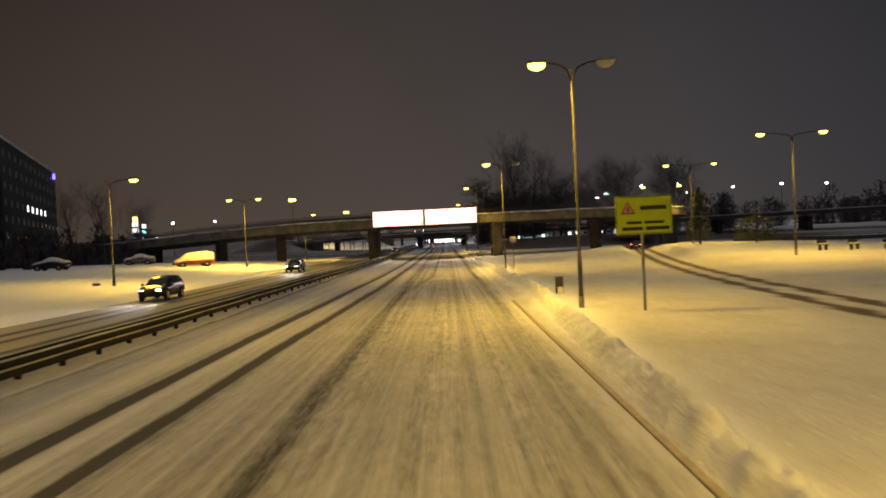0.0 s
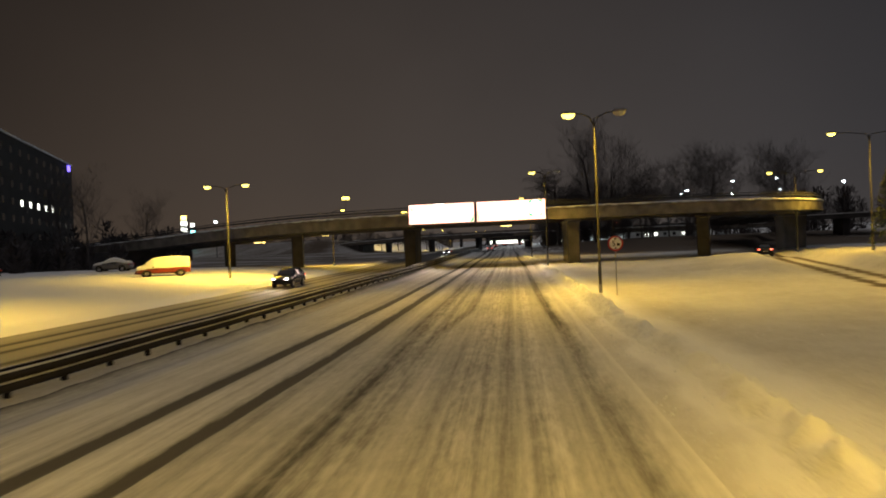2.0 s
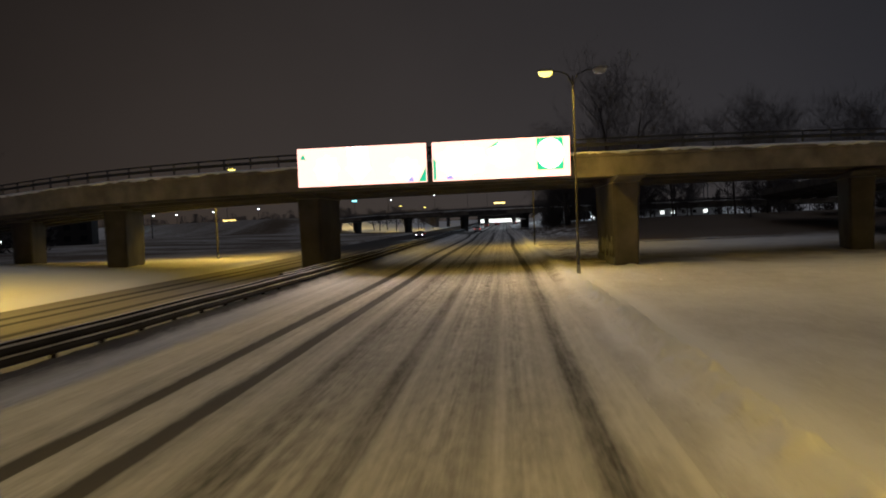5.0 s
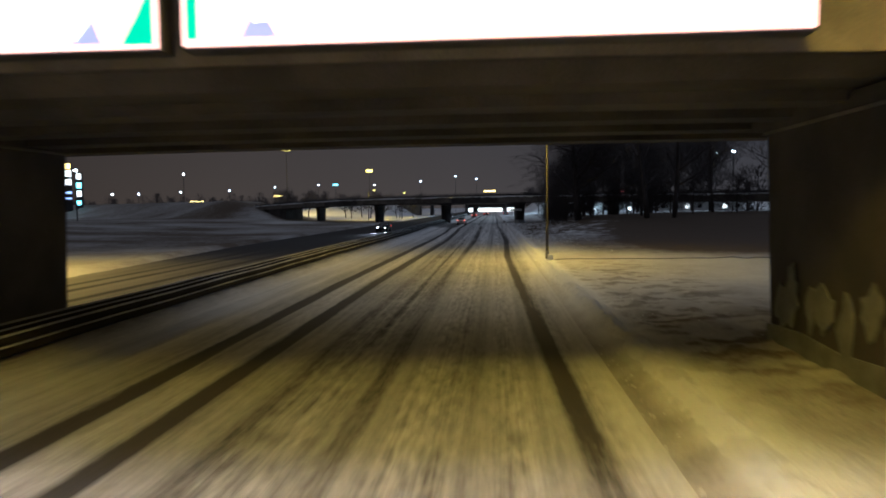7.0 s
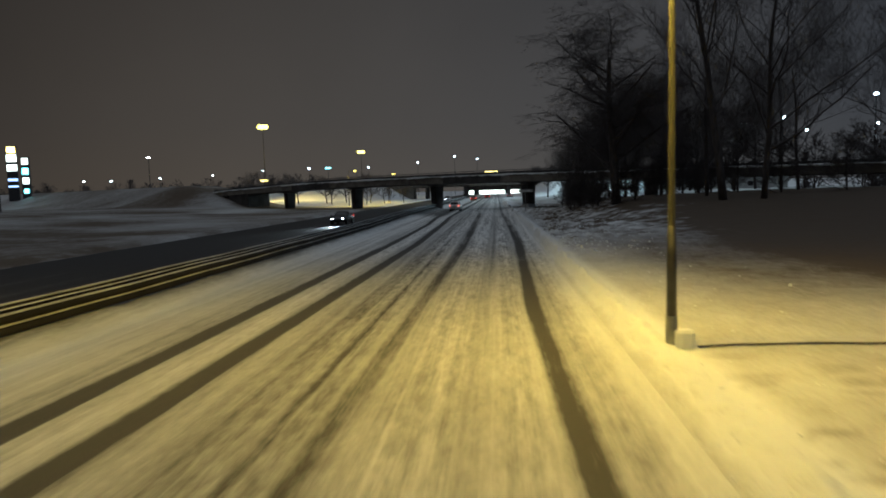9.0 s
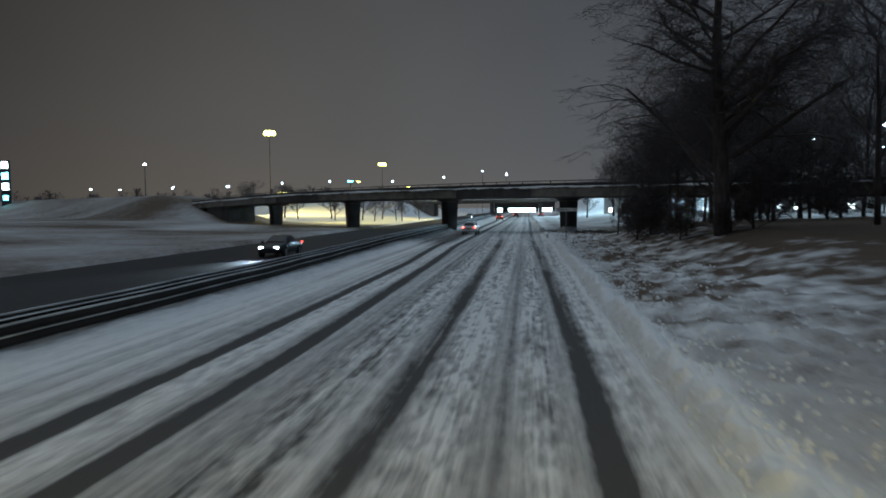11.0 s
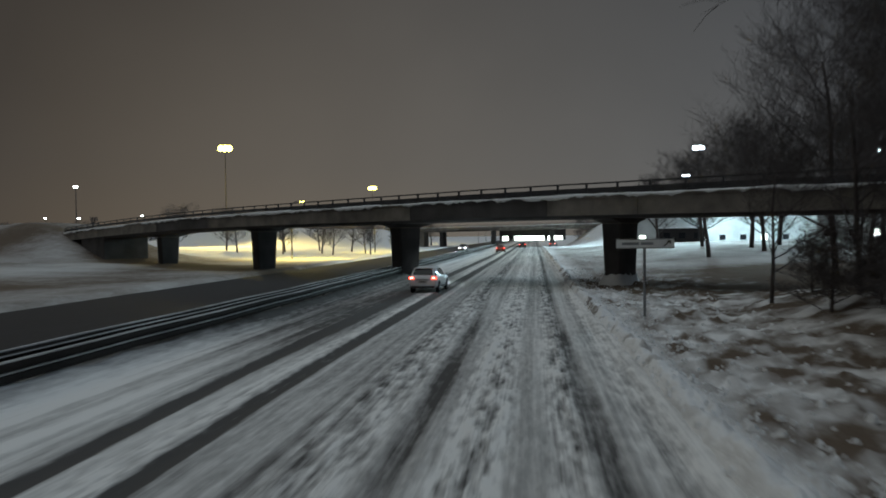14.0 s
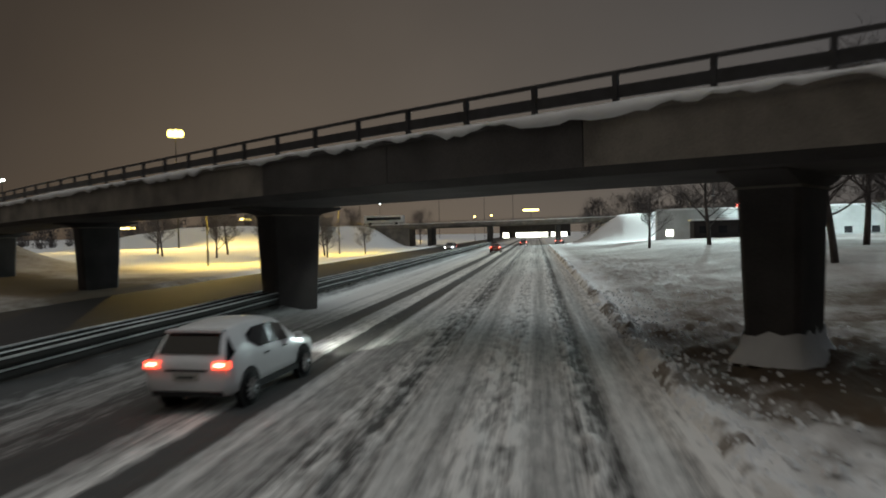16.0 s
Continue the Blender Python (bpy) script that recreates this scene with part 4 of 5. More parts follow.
far2 = [(p[0] + N2[0] * (W2 - 0.3), p[1] + N2[1] * (W2 - 0.3), p[2]) for p in near2]
part("rail", Shape().sweep(far2, [(-0.03, SOFFIT2 + 1.6), (0.03, SOFFIT2 + 1.6), (0.03, SOFFIT2 + 2.0), (-0.03, SOFFIT2 + 2.0)]), M_STEEL_DARK, over2)
SKEW = math.degrees(math.atan2(D2[1], D2[0])) - 180
PIERS2 = (112.5, 133.7, 153.6, 175.0, 197.0)
for s in PIERS2:
    x, y = skew(s, 205.5)
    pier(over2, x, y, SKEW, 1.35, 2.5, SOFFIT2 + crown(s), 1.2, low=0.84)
x, y = skew(211, 204.4)
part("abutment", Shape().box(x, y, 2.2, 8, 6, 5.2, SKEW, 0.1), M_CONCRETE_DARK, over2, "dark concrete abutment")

# ---- overpass three, far ahead ----
over3 = thing("overpass", "distant concrete road bridge over the snowy highway", "overpass", kind="structure")
line3 = [(-72, 404, -0.5), (-40, 404, -0.2), (-8, 404, 0.15), (22, 404, 0.6), (60, 404, 1.1)]
part("deck", Shape().sweep(line3, [(4.8, 5.25), (4.8, 6.0), (-4.8, 6.0), (-4.8, 5.25), (-3.9, 4.8), (3.9, 4.8)]), M_CONCRETE, over3)
part("kerb_snow", Shape().sweep(line3, [(4.95, 6.004), (4.95, 6.14), (4.0, 6.14), (4.0, 6.004)]), M_SNOWCAP, over3, "snow along the deck edge")
part("rail", Shape().sweep(line3, [(4.6, 6.5), (4.66, 6.5), (4.66, 6.62), (4.6, 6.62)]), M_STEEL_DARK, over3)
for k in range(52):
    x = -66 + 2.4 * k
    z = float(np.interp(x, [p[0] for p in line3], [p[2] for p in line3]))
    part("rail_post", Shape().box(x, 399.37, z + 6.3, 0.09, 0.09, 0.42), M_STEEL_DARK, over3)
part("abutment", Shape().box(-39.4, 404, 2.4, 13.4, 9, 5.0, 0, 0.1), M_CONCRETE, over3, "tan concrete abutment wall")
part("abutment", Shape().box(27, 404, 2.6, 10, 9, 5.4, 0, 0.1), M_CONCRETE_DARK, over3, "dark concrete abutment")
for x in (-27.5, -12, 5.5):
    part("pier", Shape().box(x, 404, 2.4, 1.2, 7.4, 5.0, 0, 0.1), M_CONCRETE_DARK, over3)


# ---- guardrails ----
def guardrail(dx, y0, y1, label, double=True):
    g = thing("guardrail", label, "guardrail")
    wave = [(0.0, 0.46), (0.07, 0.5), (0.09, 0.56), (0.06, 0.62), (0.005, 0.66), (0.005, 0.71), (0.06, 0.75), (0.09, 0.81), (0.07, 0.88), (0.0, 0.92)]
    n = int((y1 - y0) / 2.5)
    ys = [y0 + k * (y1 - y0) / n for k in range(n + 1)]
    for sign in ((1, -1) if double else (1,)):
        profile = [(sign * (o + 0.26), u) for o, u in wave] + [(sign * (o + 0.252), u) for o, u in reversed(wave)]
        line = [(float(rail_line(y)) + dx, y, 0.012 * math.sin(y * 0.7)) for y in ys]
        part("beam", Shape().sweep(line, profile), M_RAIL, g, "dirty dark W-shaped steel beam")
        part("beam_snow", Shape().sweep(line, [(sign * 0.262, 0.66), (sign * 0.306, 0.668), (sign * 0.3, 0.7), (sign * 0.262, 0.715)]), M_OLDSNOW, g, "thin line of old snow in the beam")
        part("beam_snow", Shape().sweep(line, [(sign * 0.24, 0.92), (sign * 0.265, 0.955), (sign * 0.306, 0.94), (sign * 0.31, 0.908)]), M_OLDSNOW, g, "thin line of old snow along the beam")
    post = Shape().box(0, 0, 0.33, 0.12, 0.14, 1.06).box(0, 0, 0.69, 0.5, 0.1, 0.3).mesh("post", M_RAIL)
    for k in range(int((y1 - y0) / 2)):
        y = y0 + 1 + 2 * k
        part("post", post, None, g).location = (float(rail_line(y)) + dx, y, 0)
    return g


guardrail(0.0, -20, 420, "long steel guardrail on posts along the snowy median")
guardrail(-1.15, 104, 420, "second steel guardrail on the far edge of the median", False)


# ---- trees and bushes ----
def branching(rng, height, spread, radius, levels, first, kids, droop):
    """Limbs as lists of points and radii: a trunk that forks again and again."""
    limbs = []

    def grow(p, d, length, r, level):
        pts, rad, q, way = [p], [r], p, d
        n = (7, 6, 5, 4, 3, 2)[level]
        for i in range(n):
            way = (way + Vector((rng.uniform(-1, 1), rng.uniform(-1, 1), rng.uniform(-0.4, 0.8) - (droop if level > 1 else 0))) * (0.06, 0.24, 0.34, 0.42, 0.5, 0.5)[level]).normalized()
            q = q + way * (length / n)
            pts.append(q)
            rad.append(r * (1 - 0.62 * (i + 1) / n))
        limbs.append((level, pts, rad))
        if level >= levels:
            return
        count = kids[level]
        for k in range(count):
            f = first + (1 - first) * (k + rng.random()) / count if level == 0 else 0.25 + 0.75 * (k + rng.random()) / count
            i = min(int(f * n), n - 1)
            base = pts[i].lerp(pts[i + 1], f * n - i)
            turn = rng.uniform(0, 2 * math.pi)
            side = Vector((math.cos(turn), math.sin(turn), 0))
            out = (way * 0.55 + side * spread + Vector((0, 0, rng.uniform(-0.1, 0.5)))).normalized()
            grow(base, out, length * rng.uniform(0.42, 0.62) * (1.15 - 0.4 * f if level == 0 else 1), max(rad[i] * rng.uniform(0.28, 0.48), 0.01), level + 1)

    grow(Vector((0, 0, -0.2)), Vector((rng.uniform(-0.05, 0.05), rng.uniform(-0.05, 0.05), 1)).normalized(), height, radius, 0)
    return limbs


def bare_tree(name, seed, height, spread, radius, levels, first, kids, label, category, group, droop=0.0):
    rng = random.Random(seed)
    limbs = branching(rng, height, spread, radius, levels, first, kids, droop)
    trunk, crown = Shape(), Shape()
    for level, pts, rad in limbs:
        (trunk if level == 0 else crown).tube(pts, rad, (8, 5, 4, 3, 3, 3)[level], level == 0)
    t = thing(name, label, category, group)
    part("trunk", trunk, M_BARK, t, "", True)
    part("crown", crown, M_TWIG, t, "bare dark branches")
    return t


def put(ob, x, y, turn=0, size=1.0, used=set()):
    """The thing itself at its first place, copies after that."""
    m = pose(x, y, float(terrain(x, y)), 0, 0, turn)
    o = ob
    if ob.name in used:
        o = copy_thing(ob, m)
    else:
        used.add(ob.name)
        o.matrix_basis = m
    o.scale = (size, size, size)
    return o


TALL = "tall bare deciduous tree with dark branches beside the snowy verge"
tall_a = bare_tree("tree", 3, 16.5, 0.95, 0.6, 5, 0.2, (22, 10, 7, 4, 3), TALL, "tree", "bare trees by the verge", 0.5)
tall_b = bare_tree("tree", 8, 22, 0.65, 0.4, 4, 0.3, (14, 8, 6, 4), TALL, "tree", "bare trees by the verge")
mid_c = bare_tree("tree", 14, 8.5, 1.1, 0.24, 4, 0.2, (16, 8, 6, 4), "bare spreading park tree standing in snow", "tree", "park trees")
bush_d = bare_tree("bush", 21, 3.2, 1.3, 0.08, 4, 0.0, (20, 8, 5, 4), "dense leafless bush on the snowy verge", "bush", "bushes on the verge")
put(tall_a, 13.1, 204.0, 20, 0.93)
put(tall_b, 21.5, 196.0, 0, 1.0)
slim = bare_tree("tree", 17, 18, 0.7, 0.28, 4, 0.2, (16, 9, 7, 5), TALL, "tree", "bare trees by the verge")
for i, (x, y, k) in enumerate(((25.0, 195.5, 1.1), (22.5, 240, 0.8), (31, 236, 0.7), (36, 214, 0.8), (46, 206, 0.9), (56, 216, 0.9), (66, 196, 0.9), (74, 222, 1.0))):
    put(slim, x, y, 47 * i, k)
grove = random.Random(12)
for i in range(9):
    put(slim, grove.uniform(17, 56), grove.uniform(204, 250), 67 * i, grove.uniform(0.55, 1.0))
thicket = random.Random(31)
for i in range(6):
    put(bush_d, thicket.gauss(11.6, 1.4), thicket.gauss(225, 3.2), 77 * i, thicket.uniform(0.5, 1.15))
for i in range(5):
    put(bush_d, thicket.gauss(11.5, 0.8), thicket.gauss(217, 1.8), 41 * i, thicket.uniform(0.6, 1.1))
for i, (x, y, k) in enumerate(((11.0, 206.5, 0.7), (13.2, 203.2, 0.6), (13.9, 206.8, 1.0), (11.9, 208.6, 0.9), (15.2, 204.8, 1.1))):
    put(bush_d, x, y, 29 * i, k)
for i in range(8):
    put(bush_d, thicket.uniform(17, 30), thicket.uniform(216, 226), 59 * i, thicket.uniform(0.8, 2.0))
for i, (x, y, k) in enumerate(((10.6, 221, 0.36), (11.8, 226, 0.42), (13.0, 219, 0.45), (14.4, 224, 0.5), (9.8, 229, 0.3), (15.8, 217, 0.55), (17.5, 222, 0.6))):
    put(slim, x, y, 97 * i, k)
for i, (x, y) in enumerate(((30, 204), (36, 203), (44, 192), (52, 200))):
    put(bush_d, x, y, 31 * i, 1.5 + 0.1 * (i % 4))
for i, (x, y, k) in enumerate(((19.0, 306, 1.05), (18.0, 272, 1.0), (25, 277, 1.0), (33, 296, 1.0), (38, 282, 1.1), (45, 300, 1.0), (14.5, 318, 0.8), (30, 325, 0.9))):
    put(mid_c, x, y, 53 * i, k)
broad = bare_tree("tree", 29, 13, 1.0, 0.3, 4, 0.25, (20, 9, 7, 5), "round-crowned bare tree behind the skew bridge", "tree", "trees behind the bridge")
for i, (x, y, k) in enumerate(((27, 288, 0.95), (33, 296, 1.05), (40, 290, 1.1), (47, 298, 1.15), (55, 292, 1.2), (63, 300, 1.2), (24, 300, 0.85))):
    put(broad, x, y, 37 * i, k)
for i, (x, y, k) in enumerate(((-30, 322, 0.55), (-33, 330, 0.6), (-28, 336, 0.5), (-36, 318, 0.6), (-42, 330, 0.75), (-47, 322, 0.7), (-52, 336, 0.8), (-58, 326, 0.75), (-66, 338, 0.85), (-40, 345, 0.8), (-73, 330, 0.9), (-49, 350, 0.8))):
    put(mid_c, x, y, 71 * i, k)
for i, (x, y, k) in enumerate(((-62, 120, 0.5), (-74, 132, 0.55), (-84, 118, 0.5), (-92, 140, 0.6), (-70, 150, 0.5), (-104, 128, 0.6))):
    put(tall_b, x, y, 43 * i, k)
for i, (x, y, k) in enumerate(((-36, 435, 1.0), (20, 440, 1.2), (30, 446, 1.3), (46, 438, 1.4), (60, 450, 1.5), (-60, 442, 1.1))):
    put(mid_c, x, y, 33 * i, k)


def evergreen(name, seed, height, width, round_top, label):
    """A stem with whorls of drooping needle clumps."""
    rng = random.Random(seed)
    t = thing(name, label, "evergreen", "evergreens by the slip road")
    part("trunk", Shape().tube([(0, 0, -0.2), (0, 0, height * 0.9)], [0.14, 0.04], 7), M_BARK, t)
    crown = Shape()
    for k in range(620):
        f = rng.random() ** 0.8
        a = rng.uniform(0, 2 * math.pi)
        reach = width * ((1 - f) ** 0.7 if not round_top else math.sqrt(max(0.02, 1 - (2 * f - 1) ** 2))) * rng.uniform(0.45, 1.08)
        z = height * (0.08 + 0.9 * f)
        c = Vector((reach * math.cos(a), reach * math.sin(a), z))
        s = rng.uniform(0.12, 0.3)
        out = Vector((math.cos(a), math.sin(a), rng.uniform(-0.6, 0.4))).normalized()
        side = out.cross(Vector((0, 0, 1))).normalized()
        crown.add([c - out * s, c + side * s * 0.5, c + out * s, c - side * s * 0.5, c + Vector((0, 0, s * 0.45))], [(0, 1, 4), (1, 2, 4), (2, 3, 4), (3, 0, 4), (3, 2, 1, 0)])
    part("crown", crown, M_LEAF, t, "dark needles dusted with snow")
    return t


put(evergreen("conifer", 5, 7.5, 1.7, False, "ragged conifer lit by the lamps beside the slip road"), 32.5, 87)
put(evergreen("round_bush", 6, 3.4, 2.6, True, "large rounded evergreen bush in the snow"), 38.9, 85)


# ---- vehicles ----
SUV = ((0.0, .48, .9, .98, .82, .79), (.07, .36, 1.0, 1.07, .9, .8), (.4, .3, 1.06, 1.57, .91, .66), (.7, .28, 1.07, 1.65, .91, .63), (1.05, .28, 1.065, 1.67, .91, .635), (1.4, .28, 1.06, 1.68, .91, .64), (1.9, .28, 1.045, 1.685, .91, .64), (2.3, .28, 1.03, 1.67, .91, .63),
       (2.85, .28, 1.01, 1.55, .91, .6), (3.3, .28, .99, 1.21, .9, .7), (3.5, .28, .97, 1.06, .9, .8), (4.2, .3, .87, .97, .88, .76), (4.48, .36, .74, .86, .8, .66), (4.6, .44, .6, .7, .66, .56))
SEDAN = ((0.0, .42, .8, .9, .76, .72), (.12, .34, .88, .98, .86, .74), (.7, .26, .92, 1.02, .88, .74), (1.0, .26, .93, 1.16, .88, .66), (1.5, .26, .93, 1.42, .88, .58), (2.1, .26, .92, 1.46, .88, .58),
         (2.6, .26, .91, 1.38, .88, .57), (3.1, .26, .9, 1.08, .87, .66), (3.3, .26, .88, .97, .87, .74), (4.1, .28, .8, .88, .85, .7), (4.38, .34, .66, .76, .76, .6), (4.5, .42, .55, .63, .62, .5))
VAN = ((0.0, .5, 1.1, 1.9, .9, .8), (.06, .4, 1.15, 2.02, .95, .84), (.5, .34, 1.15, 2.08, .96, .84), (1.2, .34, 1.15, 2.1, .96, .84), (2.0, .34, 1.14, 2.1, .96, .84), (2.7, .34, 1.12, 2.06, .96, .83),
       (3.2, .34, 1.1, 1.92, .95, .78), (3.7, .34, 1.06, 1.45, .94, .76), (3.95, .34, 1.02, 1.16, .93, .8), (4.4, .36, .95, 1.04, .9, .76), (4.62, .4, .78, .88, .82, .68), (4.72, .46, .62, .72, .7, .6))


def ring(row):
    y, zb, zbelt, zroof, hw, hr = row
    pts = [(0, zb), (hw * 0.8, zb), (hw * 0.97, zb + 0.1), (hw, zb + 0.32 * (zbelt - zb) + 0.05), (hw * 0.985, zbelt), (hr, zroof - 0.05 * min(1, (zroof - zbelt) * 3)), (hr * 0.8, zroof), (0, zroof + 0.015)]
    return [(px, y, pz) for px, pz in pts] + [(-px, y, pz) for px, pz in reversed(pts[1:-1])]


def patch(rows, a, b, corner, lift, u0=0.08, u1=0.92, mirror=1, tail=0.0):
    """A pane between two ring corners from station a to b, standing off the body by lift."""
    sh, prev = Shape(), None
    lines = []
    for r in rows[a:b + 1]:
        g = ring(r)
        p, q = Vector(g[corner[0]]), Vector(g[corner[1]])
        pinch = 0 if lines else tail
        lines.append((p.lerp(q, u0 + pinch), p.lerp(q, u1 - 0.6 * pinch)))
    for (p0, q0), (p1, q1) in zip(lines, lines[1:]):
        nrm = (p1 - p0).cross(q0 - p0).normalized()
        if nrm.x < 0:
            nrm = -nrm
        quad = [p0, p1, q1, q0]
        out = [v + nrm * lift for v in quad]
        inn = [v - nrm * 0.01 for v in quad]
        if mirror < 0:
            out, inn = [Vector((-v.x, v.y, v.z)) for v in out], [Vector((-v.x, v.y, v.z)) for v in inn]
        sh.add(out + inn, [(0, 1, 2, 3), (7, 6, 5, 4), (0, 4, 5, 1), (1, 5, 6, 2), (2, 6, 7, 3), (3, 7, 4, 0)])
    return sh


def slab(rows, a, b, width, lift=0.012, u0=0.1, u1=0.9):
    """A pane over the top faces from station a to b."""
    (y0, _, _, z0, _, r0), (y1, _, _, z1, _, r1) = rows[a], rows[b]
    p = [(k * width * (r0 + (r1 - r0) * u), y0 + (y1 - y0) * u, z0 + (z1 - z0) * u + lift) for u in (u0, u1) for k in (-1, 1)]
    n = Vector((0, -(z1 - z0), y1 - y0)).normalized() * lift
    top = [Vector(v) + n for v in p]
    return Shape().add([*top, *[Vector(v) - n for v in p]], [(0, 1, 3, 2), (6, 7, 5, 4), (0, 4, 5, 1), (1, 5, 7, 3), (3, 7, 6, 2), (2, 6, 4, 0)])


def wheel(parent, x, y, r, side):
    w = part("wheel", Shape().tube([(x - side * 0.2, y, r), (x - side * 0.18, y, r), (x + side * 0.01, y, r), (x + side * 0.03, y, r)], [r * 0.93, r, r, r * 0.93], 22), M_TYRE, parent, "dark winter tyre", True)
    rim = Shape().tube([(x + side * 0.005, y, r), (x + side * 0.035, y, r)], r * 0.24, 12)
    for k in range(10):
        a = k * math.pi / 5
        rim.tube([(x + side * 0.034, y + 0.05 * math.cos(a), r + 0.05 * math.sin(a)), (x + side * 0.03, y + r * 0.64 * math.cos(a), r + r * 0.64 * math.sin(a))], [r * 0.075, r * 0.1], 5)
    part("rim", rim, M_RIM, w, "alloy wheel rim")


def vehicle(name, rows, paint, label, category, m, lights="on", group="", snow=False, glow=0.0):
    """A car that points along +y: body, panes, wheels, lamps, bumpers, plates, handles, mirrors."""
    car = thing(name, label, category, group, m=m)
    n = 14
    body = Shape()
    verts = [p for r in rows for p in ring(r)]
    faces = [(i * n + j, i * n + (j + 1) % n, (i + 1) * n + (j + 1) % n, (i + 1) * n + j) for i in range(len(rows) - 1) for j in range(n)]
    body.add(verts, faces + [tuple(range(n - 1, -1, -1)), tuple(range((len(rows) - 1) * n, len(rows) * n))])
    part("body", body, paint, car, "", True)
    length, hw = rows[-1][0], rows[4][4]
    roof_a = next(i for i, r in enumerate(rows) if r[3] - r[2] > 0.4)
    roof_b = max(i for i, r in enumerate(rows) if r[3] - r[2] > 0.4)
    for side in (1, -1):
        mid = (roof_a + roof_b) // 2
        part("side_window", patch(rows, roof_a + 2 * (rows is SUV), mid, (4, 5), 0.025, 0.1, 0.84, side, 0.3 if rows is SUV else 0.0), M_GLASS, car, "dark window")
        part("side_window", patch(rows, mid, roof_b, (4, 5), 0.022, 0.12, 0.84, side), M_GLASS, car, "dark window")
        part("sill_trim", Shape().box(side * (hw - 0.02), length * 0.5, rows[4][1] + 0.08, 0.06, length * 0.46, 0.14, 0, 0.02), M_TRIM, car)
        for y in (length * 0.19, length * 0.8):
            part("wheel_arch", Shape().tube([(side * (hw - 0.12), y, 0.37), (side * (hw + 0.012), y, 0.37)], 0.44, 20), M_TRIM, car)
            wheel(car, side * (hw + 0.005), y, 0.35, side)
        for y in (length * 0.36, length * 0.56):
            part("door_handle", Shape().box(side * (hw + 0.012), y, rows[4][2] - 0.1, 0.03, 0.2, 0.035, 0, 0.01), M_TRIM, car)
        part("wing_mirror", Shape().box(side * (hw + 0.1), length * 0.68, rows[6][2] + 0.07, 0.2, 0.12, 0.15, 0, 0.04), M_TRIM if paint is not M_WHITEPAINT else paint, car)
        tz = rows[0][2] + 0.08
        t = part("tail_lamp", Shape().box(side * (hw - 0.17), 0.05, tz, 0.34, 0.16, 0.14, 0, 0.03), M_TAIL if lights == "on" else M_SIGNRED, car, "glowing red tail lamp" if lights == "on" else "red tail lamp")
        if lights == "on":
            part("bulb", Shape().box(side * (hw - 0.18), -0.036, tz + 0.01, 0.2, 0.012, 0.06, 0, 0.005), M_TAILHOT, t)
        part("headlamp", Shape().box(side * (hw - 0.36), length - 0.16, rows[-2][2] - 0.02, 0.32, 0.2, 0.17, 0, 0.04), M_HEAD if lights == "on" else M_UNLIT, car, "glaring white headlamp" if lights == "on" else "unlit headlamp")
    part("rear_window", slab(rows, roof_a - 1 if rows is SUV else (2 if rows is SEDAN else 0), roof_a if rows is not VAN else 1, 0.84, 0.02, 0.16, 0.92), M_GLASS, car, "dark rear window")
    part("windscreen", slab(rows, roof_b, roof_b + 2 if roof_b + 2 < len(rows) else roof_b + 1, 0.86, 0.02), M_GLASS, car, "dark windscreen")
    if rows is SUV:
        part("spoiler", Shape().box(0, 0.42, rows[2][3] + 0.03, 1.2, 0.3, 0.05, 0, 0.02), paint, car)
        part("hatch_trim", Shape().box(0, -0.012, rows[0][2] - 0.03, 0.9, 0.02, 0.04, 0, 0.008), M_TRIM, car)
        for side in (1, -1):
            part("pillar_trim", patch(rows, 1, 2, (4, 5), 0.02, 0.25, 0.95, side), M_GLASS, car, "dark trim beside the rear window")
    part("rear_bumper", Shape().box(0, 0.06, rows[0][1] - 0.07, hw * 1.66, 0.16, 0.1, 0, 0.03), M_TRIM, car)
    part("front_bumper", Shape().box(0, length - 0.04, rows[-1][1] - 0.02, hw * 1.3, 0.14, 0.16, 0, 0.04), M_TRIM, car)
    part("grille", Shape().box(0, length - 0.02, rows[-1][2] - 0.02, hw * 0.8, 0.06, 0.14, 0, 0.02), M_TRIM, car)
    plate = part("number_plate", Shape().box(0, -0.02, rows[0][2] - 0.16, 0.56, 0.02, 0.15, 0, 0.004), M_PLATE, car, "pale number plate")
    part("plate_bar", Shape().box(0, -0.034, rows[0][2] - 0.16, 0.36, 0.006, 0.05), M_PLATEBAR, plate)
    if snow:
        rng = random.Random(len(label))
        sh, verts = Shape(), []
        st = rows[1:-1]
        for r in st:
            g = [Vector(v) for v in ring(r)]
            low = 0.5 if r[3] - r[2] > 0.3 else 0.9
            half = [(g[3].lerp(g[4], 0.75) if rows is VAN else g[4].lerp(g[5], low)) + Vector((0.05, 0, 0)), g[5] + Vector((0.09, 0, 0.08)), g[6] + Vector((0.04, 0, 0.22)), g[7] + Vector((0, 0, 0.28))]
            half = [v + Vector((0, 0, rng.uniform(-0.03, 0.04))) for v in half]
            verts += half + [Vector((-v.x, v.y, v.z)) for v in reversed(half[:-1])]
        fs = [(i * 7 + k, i * 7 + k + 1, (i + 1) * 7 + k + 1, (i + 1) * 7 + k) for i in range(len(st) - 1) for k in range(6)]
        fs += [tuple(range(7)), tuple(range((len(st) - 1) * 7, len(st) * 7))]
        part("snow_cap", sh.add(verts, fs), M_SNOWCAP, car, "thick snow lying on it", True)
    if glow:
        mw = m
        for side in (1, -1):
            a, b = mw @ Vector((side * (hw - 0.24), length + 0.08, rows[-2][2])), mw @ Vector((side * (hw - 0.3), length + 17, -0.1))
